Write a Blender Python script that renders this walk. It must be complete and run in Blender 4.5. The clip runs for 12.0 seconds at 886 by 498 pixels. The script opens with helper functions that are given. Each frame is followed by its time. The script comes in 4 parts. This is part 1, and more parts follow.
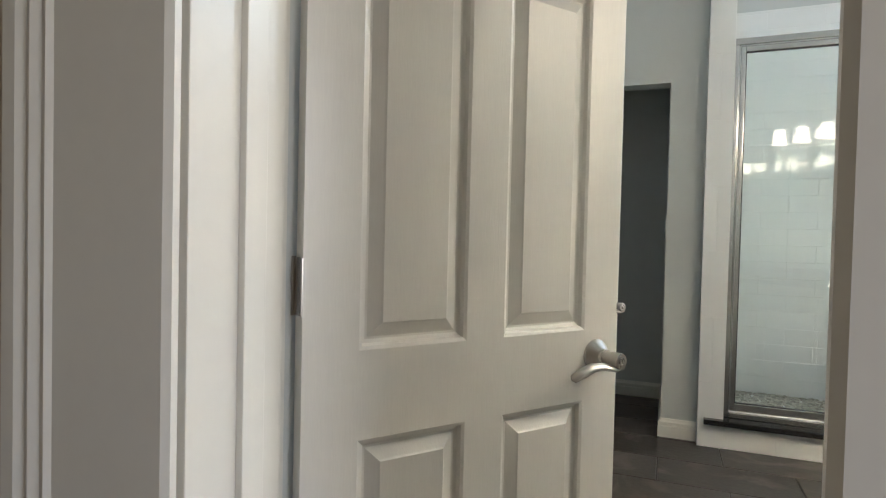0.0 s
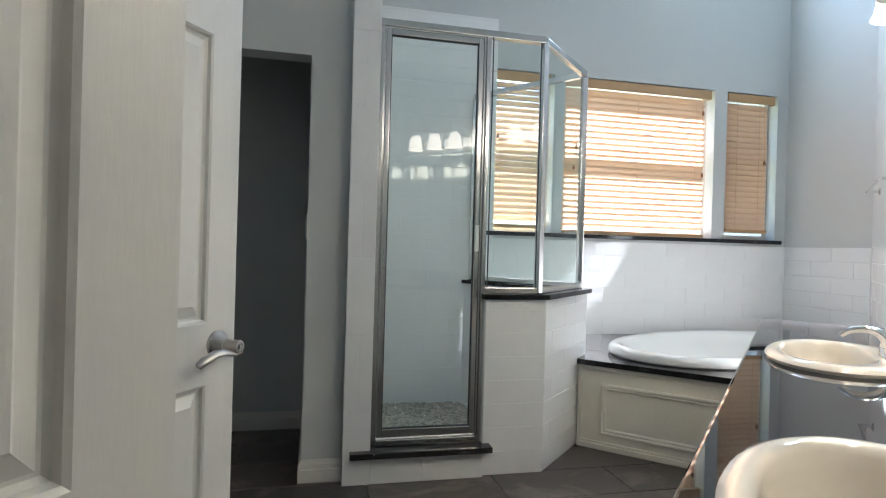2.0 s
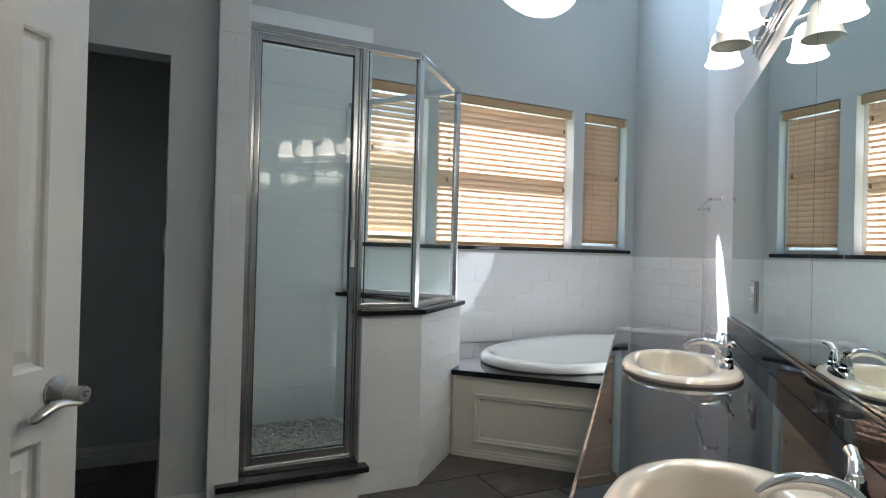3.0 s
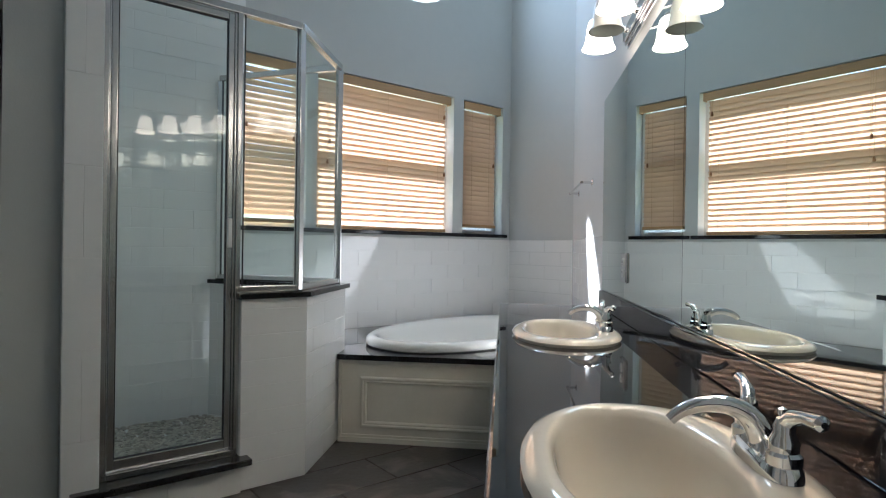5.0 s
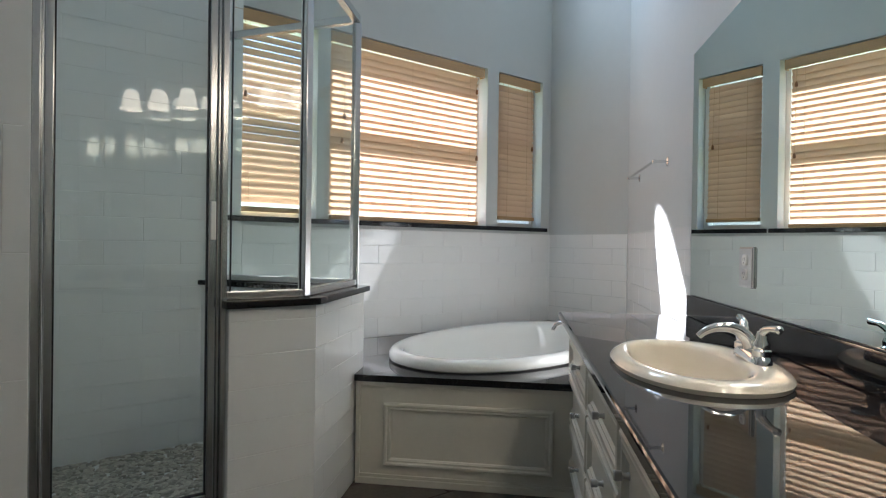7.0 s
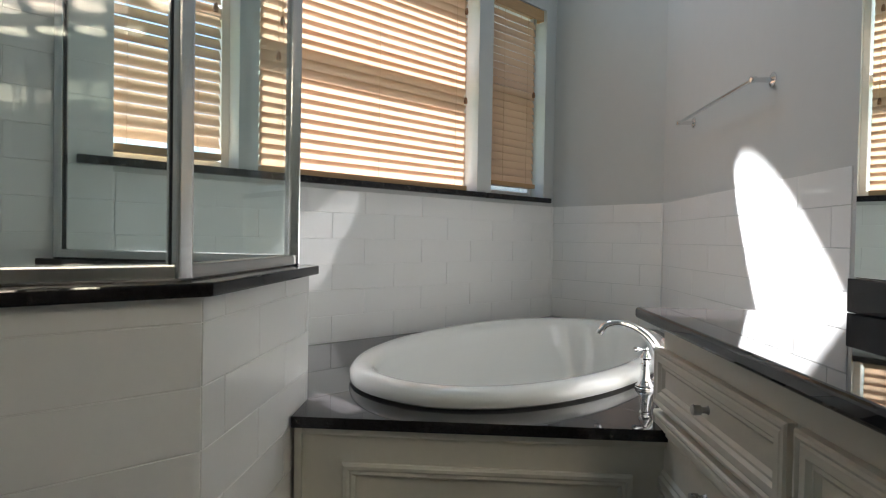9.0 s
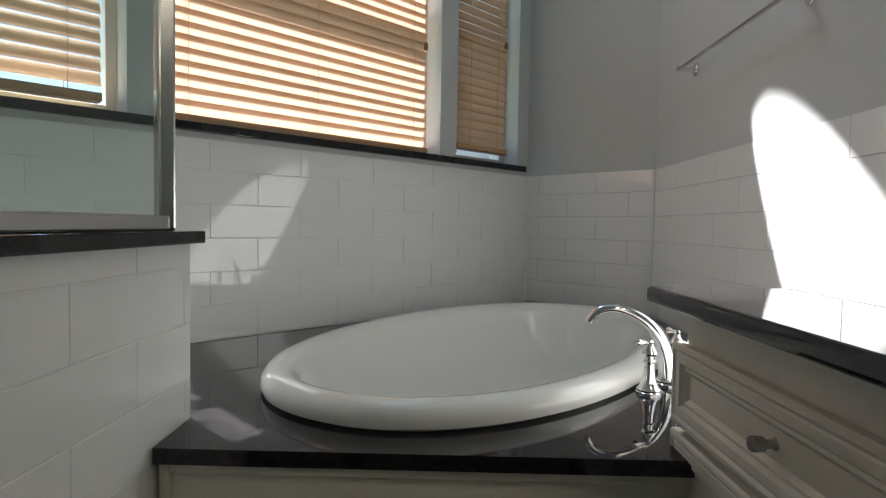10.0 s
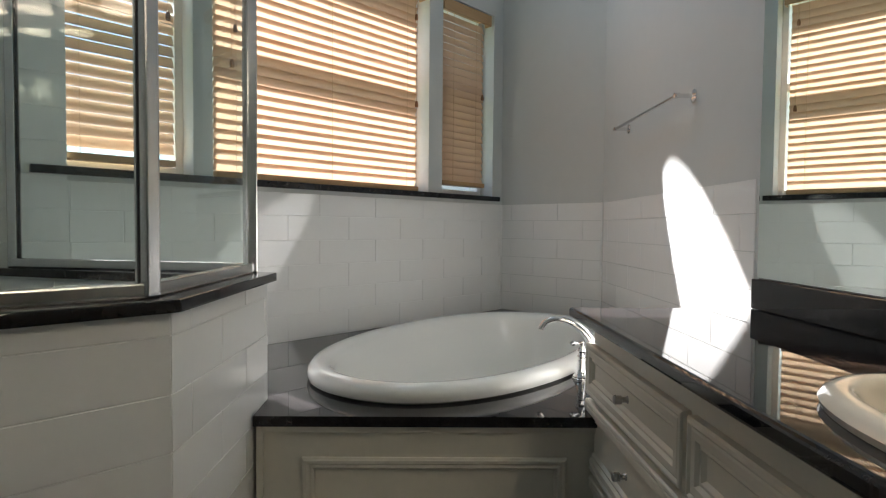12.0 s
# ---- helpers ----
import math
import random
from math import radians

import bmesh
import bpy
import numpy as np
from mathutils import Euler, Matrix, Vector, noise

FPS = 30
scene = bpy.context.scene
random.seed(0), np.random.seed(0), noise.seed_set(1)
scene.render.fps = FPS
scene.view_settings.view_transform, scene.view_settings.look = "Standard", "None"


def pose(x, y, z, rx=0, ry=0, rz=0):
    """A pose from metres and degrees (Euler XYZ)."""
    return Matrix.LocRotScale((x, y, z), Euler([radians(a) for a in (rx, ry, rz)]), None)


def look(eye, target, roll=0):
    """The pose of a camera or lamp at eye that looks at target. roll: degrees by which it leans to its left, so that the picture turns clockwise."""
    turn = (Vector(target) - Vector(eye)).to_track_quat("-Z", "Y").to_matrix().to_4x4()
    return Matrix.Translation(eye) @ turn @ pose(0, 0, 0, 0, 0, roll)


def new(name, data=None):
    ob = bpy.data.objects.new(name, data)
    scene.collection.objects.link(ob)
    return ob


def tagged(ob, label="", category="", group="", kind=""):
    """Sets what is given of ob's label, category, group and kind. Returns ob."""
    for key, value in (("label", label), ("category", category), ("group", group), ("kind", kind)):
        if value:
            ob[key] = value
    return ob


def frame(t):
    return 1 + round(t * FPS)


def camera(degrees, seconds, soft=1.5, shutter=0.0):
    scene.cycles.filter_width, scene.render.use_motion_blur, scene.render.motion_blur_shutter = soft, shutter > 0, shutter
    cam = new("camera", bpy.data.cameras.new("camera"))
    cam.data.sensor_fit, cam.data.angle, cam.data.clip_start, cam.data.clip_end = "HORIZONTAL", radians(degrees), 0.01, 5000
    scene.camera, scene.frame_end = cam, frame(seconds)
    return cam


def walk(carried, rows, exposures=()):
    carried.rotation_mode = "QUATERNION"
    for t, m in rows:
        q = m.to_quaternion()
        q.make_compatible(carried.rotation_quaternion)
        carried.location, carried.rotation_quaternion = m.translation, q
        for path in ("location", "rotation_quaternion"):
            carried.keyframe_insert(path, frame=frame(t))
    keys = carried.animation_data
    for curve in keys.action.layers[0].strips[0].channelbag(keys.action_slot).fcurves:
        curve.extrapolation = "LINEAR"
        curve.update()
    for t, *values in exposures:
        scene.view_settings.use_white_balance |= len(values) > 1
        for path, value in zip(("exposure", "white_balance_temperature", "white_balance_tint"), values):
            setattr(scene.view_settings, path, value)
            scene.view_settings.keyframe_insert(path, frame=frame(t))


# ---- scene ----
cam = camera(75.6, 12.0, 1.15)
PATH = [
    (0, (0.34, 1.649, 1.104), (-0.392, 3.51, 1.057), 1.3),
    (0.5, (0.293, 1.895, 1.102), (-0.089, 3.858, 1.067), 1.4),
    (1, (0.323, 2.127, 1.108), (0.222, 4.125, 1.091), 1.5),
    (1.5, (0.327, 2.294, 1.11), (0.545, 4.282, 1.101), 1.7),
    (2, (0.361, 2.365, 1.111), (0.803, 4.315, 1.105), 1.6),
    (2.5, (0.386, 2.376, 1.107), (1.029, 4.271, 1.123), 1.3),
    (3, (0.346, 2.397, 1.176), (1.21, 4.201, 1.189), 1.5),
    (3.5, (0.321, 2.425, 1.181), (1.343, 4.144, 1.196), 1.3),
    (5.5, (0.315, 2.512, 1.08), (1.562, 4.076, 1.074), 0.8),
    (6, (0.457, 2.678, 1.073), (1.694, 4.25, 1.068), 0.7),
    (6.5, (0.582, 2.864, 1.08), (1.786, 4.461, 1.071), 0.7),
    (7, (0.614, 3.061, 1.086), (1.81, 4.664, 1.075), 0.8),
    (9, (1.151, 3.985, 0.973), (2.471, 5.487, 0.938), 1.0),
    (9.5, (1.39, 4.173, 0.926), (2.747, 5.642, 0.868), 1.1),
    (10, (1.513, 4.281, 0.909), (2.902, 5.718, 0.826), 1.0),
    (10.5, (1.536, 4.331, 0.922), (2.948, 5.745, 0.837), 1.0),
    (11, (1.42, 4.272, 0.957), (2.842, 5.676, 0.875), 0.8),
    (11.5, (1.193, 4.081, 1.017), (2.629, 5.471, 0.942), 0.7),
    (12, (1.078, 3.883, 1.031), (2.51, 5.277, 0.958), 0.5),
]
EXPOSURES = [(0.0, 4.4, 6150, 13), (1.0, 4.25, 6000, 13), (1.5, 4.05, 5850, 13), (2.5, 3.6, 5600, 13), (3.5, 3.25, 5600, 13), (5.5, 3.15, 5700, 13),
             (7.0, 3.15, 5850, 13), (9.0, 2.85, 6100, 13), (10.5, 2.42, 6150, 12), (12.0, 2.74, 6300, 13)]
walk(cam, [(t, look(eye, target, roll)) for t, eye, target, roll in PATH], EXPOSURES)

# ---- world and light ----
SUN_EL, SUN_AZ = radians(59.2), radians(-1.1)
world = bpy.data.worlds.new("sky")
scene.world = world
world.use_nodes = True
wn = world.node_tree.nodes
sky = wn.new("ShaderNodeTexSky")
sky.sky_type, sky.sun_disc, sky.sun_elevation, sky.sun_rotation = "NISHITA", False, SUN_EL, SUN_AZ
wn["Background"].inputs["Strength"].default_value = 0.048
world.node_tree.links.new(sky.outputs[0], wn["Background"].inputs[0])
sun_data = bpy.data.lights.new("sun", "SUN")
sun_data.energy, sun_data.angle, sun_data.color = 5.0, radians(0.6), (1.0, 0.97, 0.93)
sun = new("sun", sun_data)
sun.matrix_world = look((0, 0, 0), (-math.sin(SUN_AZ) * math.cos(SUN_EL), -math.cos(SUN_AZ) * math.cos(SUN_EL), -math.sin(SUN_EL)))


def area_light(name, m, sx, sy, watts, colour):
    d = bpy.data.lights.new(name, "AREA")
    d.shape, d.size, d.size_y, d.energy, d.color = "RECTANGLE", sx, sy, watts, colour
    o = new(name, d)
    o.matrix_world = m
    return o


# area lamp for the skylight coming in by the round window
area_light("opening_area_light", look((2.93, 6.42, 3.63), (2.93, 4.0, 2.5)), 0.85, 0.85, 3.6, (0.66, 0.84, 1.0))
# warm lamp added at an unseen bedroom opening, to light the entry door
area_light("opening_area_light", look((3.24, 1.0, 1.5), (0.0, 2.3, 1.2)), 1.1, 1.3, 2.0, (1.0, 0.93, 0.86))


# ---- materials ----
def material(name, colour, rough=0.5, metal=0.0, vary=0.06, scale=8.0, bump=0.0, bump_scale=120.0, coat=0.0, stretch=(1, 1, 1), spec=0.5, island=0.0):
    """A surface with two scales of colour change and fine relief."""
    m = bpy.data.materials.new(name)
    m.use_nodes = True
    nt = m.node_tree
    n, li = nt.nodes, nt.links
    b = n["Principled BSDF"]
    b.inputs["Roughness"].default_value, b.inputs["Metallic"].default_value = rough, metal
    b.inputs["Coat Weight"].default_value, b.inputs["Specular IOR Level"].default_value = coat, spec
    b.inputs["Coat Roughness"].default_value = 0.05
    tc, mp = n.new("ShaderNodeTexCoord"), n.new("ShaderNodeMapping")
    mp.inputs["Scale"].default_value = stretch
    li.new(tc.outputs["Object"], mp.inputs[0])
    big, fine = n.new("ShaderNodeTexNoise"), n.new("ShaderNodeTexNoise")
    big.inputs["Scale"].default_value, big.inputs["Detail"].default_value = scale, 4
    fine.inputs["Scale"].default_value, fine.inputs["Detail"].default_value = scale * 9, 3
    for t in (big, fine):
        li.new(mp.outputs[0], t.inputs["Vector"])
    add = n.new("ShaderNodeMath")
    add.operation = "ADD"
    li.new(big.outputs[0], add.inputs[0])
    li.new(fine.outputs[0], add.inputs[1])
    info = n.new("ShaderNodeObjectInfo")
    rnd = n.new("ShaderNodeMath")
    rnd.operation, rnd.inputs[1].default_value = "MULTIPLY", island
    li.new(info.outputs["Random"], rnd.inputs[0])
    tot = n.new("ShaderNodeMath")
    tot.operation = "ADD"
    li.new(add.outputs[0], tot.inputs[0])
    li.new(rnd.outputs[0], tot.inputs[1])
    rng = n.new("ShaderNodeMapRange")
    rng.inputs[1].default_value, rng.inputs[2].default_value = 0.5, 1.5 + island
    rng.inputs[3].default_value, rng.inputs[4].default_value = 1 - vary, 1 + vary
    li.new(tot.outputs[0], rng.inputs[0])
    mul = n.new("ShaderNodeVectorMath")
    mul.operation, mul.inputs[0].default_value = "MULTIPLY", colour
    li.new(rng.outputs[0], mul.inputs[1])
    li.new(mul.outputs[0], b.inputs["Base Color"])
    rr = n.new("ShaderNodeMapRange")
    rr.inputs[3].default_value, rr.inputs[4].default_value = max(0.0, rough * 0.85), min(1.0, rough * 1.15)
    li.new(big.outputs[0], rr.inputs[0])
    li.new(rr.outputs[0], b.inputs["Roughness"])
    if bump:
        t, bp = n.new("ShaderNodeTexNoise"), n.new("ShaderNodeBump")
        t.inputs["Scale"].default_value, t.inputs["Detail"].default_value = bump_scale, 2
        li.new(mp.outputs[0], t.inputs["Vector"])
        bp.inputs["Strength"].default_value, bp.inputs["Distance"].default_value = bump, 0.002
        li.new(t.outputs[0], bp.inputs["Height"])
        li.new(bp.outputs[0], b.inputs["Normal"])
    return m


WALL = material("blue_grey_paint", (0.58, 0.595, 0.575), 0.75, vary=0.02, scale=2, bump=0.25, bump_scale=160)
CEIL = material("ceiling_paint", (0.80, 0.80, 0.78), 0.9, vary=0.02, bump=0.3)
HALL = material("warm_wall_paint", (0.62, 0.55, 0.44), 0.8, vary=0.03, scale=2, bump=0.2)
TRIM = material("white_trim_paint", (0.72, 0.70, 0.64), 0.38, vary=0.025, scale=4, bump=0.05)
DOORP = material("door_paint", (0.72, 0.70, 0.65), 0.35, vary=0.03, scale=5, bump=0.08, bump_scale=60, stretch=(6, 6, 0.6))
CABP = material("cabinet_paint", (0.70, 0.67, 0.58), 0.4, vary=0.035, scale=5, bump=0.08, bump_scale=80)
TILE = material("white_glazed_tile", (0.86, 0.86, 0.84), 0.05, vary=0.02, scale=6, bump=0.03, bump_scale=25, island=0.3, spec=0.75)
GROUT = material("pale_grout", (0.85, 0.85, 0.83), 0.8, vary=0.06, scale=20, bump=0.3, bump_scale=300)
GRANITE = material("black_granite", (0.018, 0.0165, 0.017), 0.02, vary=0.7, scale=70, spec=0.5)
SLATE = material("slate_floor_tile", (0.066, 0.053, 0.044), 0.3, vary=0.55, scale=5, bump=0.5, bump_scale=35, island=0.8)
FGROUT = material("dark_grout", (0.10, 0.09, 0.08), 0.9, vary=0.15, scale=30)
CHROME = material("chrome", (0.80, 0.80, 0.81), 0.06, 1.0, vary=0.02)
BRUSHED = material("brushed_nickel", (0.50, 0.48, 0.45), 0.28, 1.0, vary=0.05, scale=20, stretch=(1, 1, 0.05))
ALU = material("satin_aluminium", (0.62, 0.62, 0.61), 0.22, 1.0, vary=0.05, scale=14, stretch=(8, 8, 0.1))
ACRYL = material("white_acrylic", (0.80, 0.81, 0.78), 0.06, vary=0.01, coat=0.4)
BISCUIT = material("biscuit_china", (0.82, 0.745, 0.63), 0.06, vary=0.012, coat=0.5)
VINYL = material("window_vinyl", (0.78, 0.78, 0.76), 0.45, vary=0.02)
CORD = material("cord", (0.60, 0.45, 0.30), 0.8)
KNOBW = material("wooden_tassel", (0.30, 0.15, 0.07), 0.4, vary=0.2, scale=40)
PLASTIC = material("switch_plastic", (0.78, 0.78, 0.74), 0.35)
RUBBER = material("black_gasket", (0.015, 0.015, 0.016), 0.5)
PEBBLE = material("river_pebble", (0.50, 0.47, 0.40), 0.45, vary=0.35, scale=9, island=0.5)
EARTH = material("dry_lawn", (0.120, 0.132, 0.060), 0.95, vary=0.3, scale=1.5)
CARPET = material("beige_carpet", (0.34, 0.29, 0.23), 0.98, vary=0.12, scale=30, bump=0.8, bump_scale=400)


def island_vary(mat, amount):
    """Lets joined pebbles differ one by one."""
    n, li = mat.node_tree.nodes, mat.node_tree.links
    g, hsv = n.new("ShaderNodeNewGeometry"), n.new("ShaderNodeHueSaturation")
    rg = n.new("ShaderNodeMapRange")
    rg.inputs[3].default_value, rg.inputs[4].default_value = 1 - amount, 1 + amount
    li.new(g.outputs["Random Per Island"], rg.inputs[0])
    b = n["Principled BSDF"]
    src = b.inputs["Base Color"].links[0].from_socket
    li.new(src, hsv.inputs["Color"])
    li.new(rg.outputs[0], hsv.inputs["Value"])
    li.new(hsv.outputs[0], b.inputs["Base Color"])


island_vary(PEBBLE, 0.45)


def veined(mat, colour, amount):
    """Pale clouded veins over a slate colour."""
    n, li = mat.node_tree.nodes, mat.node_tree.links
    b = n["Principled BSDF"]
    src = b.inputs["Base Color"].links[0].from_socket
    t = n.new("ShaderNodeTexNoise")
    t.inputs["Scale"].default_value, t.inputs["Detail"].default_value, t.inputs["Distortion"].default_value = 3.2, 8, 1.6
    info, vm, tc = n.new("ShaderNodeObjectInfo"), n.new("ShaderNodeVectorMath"), n.new("ShaderNodeTexCoord")
    sc = n.new("ShaderNodeMath")
    sc.operation, sc.inputs[1].default_value = "MULTIPLY", 37.0
    li.new(info.outputs["Random"], sc.inputs[0])
    li.new(tc.outputs["Object"], vm.inputs[0])
    li.new(sc.outputs[0], vm.inputs[1])
    li.new(vm.outputs[0], t.inputs["Vector"])
    r = n.new("ShaderNodeMapRange")
    r.inputs[1].default_value, r.inputs[2].default_value, r.inputs[4].default_value = 0.52, 0.72, amount
    li.new(t.outputs[0], r.inputs[0])
    mix = n.new("ShaderNodeMix")
    mix.data_type = "RGBA"
    li.new(r.outputs[0], mix.inputs["Factor"])
    li.new(src, mix.inputs["A"])
    mix.inputs["B"].default_value = (*colour, 1)
    li.new(mix.outputs["Result"], b.inputs["Base Color"])


veined(SLATE, (0.22, 0.185, 0.15), 0.7)


def glass_material(name, tint):
    """A clear pane: what lies behind, and a mirror image that grows towards grazing."""
    m = bpy.data.materials.new(name)
    m.use_nodes = True
    n, li = m.node_tree.nodes, m.node_tree.links
    n.remove(n["Principled BSDF"])
    tr, gl, lw, mx = n.new("ShaderNodeBsdfTransparent"), n.new("ShaderNodeBsdfGlossy"), n.new("ShaderNodeLayerWeight"), n.new("ShaderNodeMixShader")
    tr.inputs[0].default_value = (*tint, 1)
    gl.inputs["Roughness"].default_value = 0.0
    lw.inputs["Blend"].default_value = 0.5
    pw, ml = n.new("ShaderNodeMath"), n.new("ShaderNodeMath")
    pw.operation, pw.inputs[1].default_value = "POWER", 5.0
    ml.operation, ml.inputs[1].default_value, ml.inputs[2].default_value = "MULTIPLY_ADD", 0.7, 0.035
    li.new(lw.outputs["Facing"], pw.inputs[0])
    li.new(pw.outputs[0], ml.inputs[0])
    li.new(ml.outputs[0], mx.inputs[0])
    li.new(tr.outputs[0], mx.inputs[1])
    li.new(gl.outputs[0], mx.inputs[2])
    li.new(mx.outputs[0], n["Material Output"].inputs[0])
    return m


GLASS = glass_material("shower_glass", (0.955, 0.985, 0.975))
PANE = glass_material("window_glass", (0.96, 0.98, 0.97))
MIRROR = material("silvered_mirror", (0.80, 0.88, 0.85), 0.0, 1.0, vary=0.0)
MIRROR.node_tree.nodes["Principled BSDF"].inputs["Roughness"].default_value = 0.0


def slat_material(name, colour, through_colour):
    """Stained wood slats; light let through stands in for sun bounced between them."""
    m = material(name, colour, 0.42, vary=0.12, scale=9, stretch=(0.6, 14, 14), island=0.25)
    n, li = m.node_tree.nodes, m.node_tree.links
    t, mx = n.new("ShaderNodeBsdfTranslucent"), n.new("ShaderNodeMixShader")
    t.inputs[0].default_value = (*through_colour, 1)
    mx.inputs[0].default_value = 0.6
    li.new(n["Principled BSDF"].outputs[0], mx.inputs[1])
    li.new(t.outputs[0], mx.inputs[2])
    li.new(mx.outputs[0], n["Material Output"].inputs[0])
    return m


SLAT = slat_material("honey_wood_slat", (0.52, 0.34, 0.21), (0.80, 0.665, 0.55))
VALANCE = material("honey_wood", (0.48, 0.30, 0.14), 0.4, vary=0.15, scale=7, stretch=(0.6, 12, 12))


def glow_material(name, colour, strength):
    m = material(name, (0.85, 0.83, 0.78), 0.35, vary=0.01)
    b = m.node_tree.nodes["Principled BSDF"]
    b.inputs["Emission Color"].default_value, b.inputs["Emission Strength"].default_value = (*colour, 1), strength
    return m


SHADE = glow_material("frosted_shade_glass", (1.0, 0.83, 0.62), 0.85)
SHADE_OFF = material("unlit_shade_glass", (0.82, 0.80, 0.74), 0.35, vary=0.02)
BULB = glow_material("lit_bulb", (1.0, 0.86, 0.68), 6.0)


# ---- mesh helpers ----
R2 = math.sqrt(0.5)


def uw(u, w, z=0.0):
    """World place of a point given along (u) and off (w) the vanity wall's direction."""
    return Vector((R2 * (u - w), R2 * (u + w), z))


def part(name, bm, mat, parent=None, label="", smooth=False):
    me = bpy.data.meshes.new(name)
    bmesh.ops.recalc_face_normals(bm, faces=bm.faces)
    if smooth:
        for f in bm.faces:
            f.smooth = True
    bm.to_mesh(me)
    bm.free()
    if smooth:
        me.set_sharp_from_angle(angle=radians(40))
    me.materials.append(mat)
    ob = new(name, me)
    if parent is not None:
        ob.parent = parent
    if label:
        ob["label"] = label
    return ob


def root(name, x, y, z, rz=0.0, label="", category="", group="", kind=""):
    e = new(name)
    e.empty_display_size = 0.1
    e.matrix_world = pose(x, y, z, 0, 0, rz)
    return tagged(e, label, category, group, kind)


def root_uw(name, u, w, z, **k):
    p = uw(u, w, z)
    return root(name, p.x, p.y, p.z, 45.0, **k)


def box(bm, x0, x1, y0, y1, z0, z1, bevel=0.0, m=None, seg=2):
    vs = [bm.verts.new((x, y, z)) for z in (z0, z1) for x, y in ((x0, y0), (x1, y0), (x1, y1), (x0, y1))]
    fs = [bm.faces.new([vs[i] for i in q]) for q in ((3, 2, 1, 0), (4, 5, 6, 7), (0, 1, 5, 4), (1, 2, 6, 5), (2, 3, 7, 6), (3, 0, 4, 7))]
    out = vs
    if bevel > 0:
        edges = list({e for f in fs for e in f.edges})
        r = bmesh.ops.bevel(bm, geom=edges, offset=bevel, segments=seg, profile=0.6, affect="EDGES", clamp_overlap=True)
        out = list({v for f in r["faces"] for v in f.verts})
    if m is not None:
        bmesh.ops.transform(bm, matrix=m, verts=out)
    return bm


def boxes(*rows, bevel=0.0):
    bm = bmesh.new()
    for r in rows:
        box(bm, *r, bevel=bevel)
    return bm


def prism(points, z0, z1, bevel=0.0):
    """An upright prism over a plan outline."""
    bm = bmesh.new()
    lo = [bm.verts.new((p[0], p[1], z0)) for p in points]
    hi = [bm.verts.new((p[0], p[1], z1)) for p in points]
    bm.faces.new(lo[::-1])
    bm.faces.new(hi)
    k = len(points)
    for i in range(k):
        bm.faces.new((lo[i], lo[(i + 1) % k], hi[(i + 1) % k], hi[i]))
    if bevel:
        bmesh.ops.bevel(bm, geom=list(bm.edges), offset=bevel, segments=2, profile=0.6, affect="EDGES", clamp_overlap=True)
    return bm


def loft(rings, closed=False, cap0=False, cap1=False, bm=None):
    """Skin over rings of the same number of points."""
    bm = bm or bmesh.new()
    vs = [[bm.verts.new(p) for p in r] for r in rings]
    n = len(vs[0])
    pairs = list(zip(vs, vs[1:])) + ([(vs[-1], vs[0])] if closed else [])
    for a, b in pairs:
        for i in range(n):
            bm.faces.new((a[i], a[(i + 1) % n], b[(i + 1) % n], b[i]))
    if cap0:
        bm.faces.new(vs[0][::-1])
    if cap1:
        bm.faces.new(vs[-1])
    return bm


def ring(a, b, z, n=48, power=2.0, cx=0.0, cy=0.0):
    out = []
    for i in range(n):
        t = 2 * math.pi * i / n
        c, s = math.cos(t), math.sin(t)
        out.append((cx + a * math.copysign(abs(c) ** (2 / power), c), cy + b * math.copysign(abs(s) ** (2 / power), s), z))
    return out


def lathe(profile, n=24, bm=None, at=(0, 0, 0), m=None):
    """A turned shape from (radius, height) pairs."""
    own = bmesh.new()
    loft([ring(max(r, 0.0004), max(r, 0.0004), z, n) for r, z in profile], cap0=True, cap1=True, bm=own)
    bmesh.ops.transform(own, matrix=Matrix.Translation(at) @ (m or Matrix.Identity(4)), verts=own.verts)
    if bm is None:
        return own
    tmp = bpy.data.meshes.new("tmp")
    own.to_mesh(tmp)
    own.free()
    bm.from_mesh(tmp)
    bpy.data.meshes.remove(tmp)
    return bm


def tube(points, radii, n=14, bm=None, flat=1.0):
    """A round bar swept along points."""
    pts = [Vector(p) for p in points]
    if not isinstance(radii, (list, tuple)):
        radii = [radii] * len(pts)
    rings, side = [], None
    for i, p in enumerate(pts):
        d = (pts[min(i + 1, len(pts) - 1)] - pts[max(i - 1, 0)]).normalized()
        if side is None:
            side = d.orthogonal().normalized()
        side = (side - d * side.dot(d)).normalized()
        up = d.cross(side)
        rings.append([p + radii[i] * (math.cos(2 * math.pi * k / n) * side + flat * math.sin(2 * math.pi * k / n) * up) for k in range(n)])
    return loft(rings, cap0=True, cap1=True, bm=bm)


def arc(p0, p1, p2, n=12):
    """A smooth curve from p0 to p2 drawn towards p1."""
    a, b, c = Vector(p0), Vector(p1), Vector(p2)
    return [(1 - t) ** 2 * a + 2 * t * (1 - t) * b + t * t * c for t in (i / n for i in range(n + 1))]


def panel_rings(x0, x1, z0, z1, steps, y=0.0, bm=None, cap=True):
    """A moulded panel in the xz plane: rectangles that step inwards (inset, y)."""
    rings = []
    for inset, depth in steps:
        rings.append([(x0 + inset, y + depth, z0 + inset), (x1 - inset, y + depth, z0 + inset), (x1 - inset, y + depth, z1 - inset), (x0 + inset, y + depth, z1 - inset)])
    return loft(rings, cap1=cap, bm=bm)


SHARED = {}


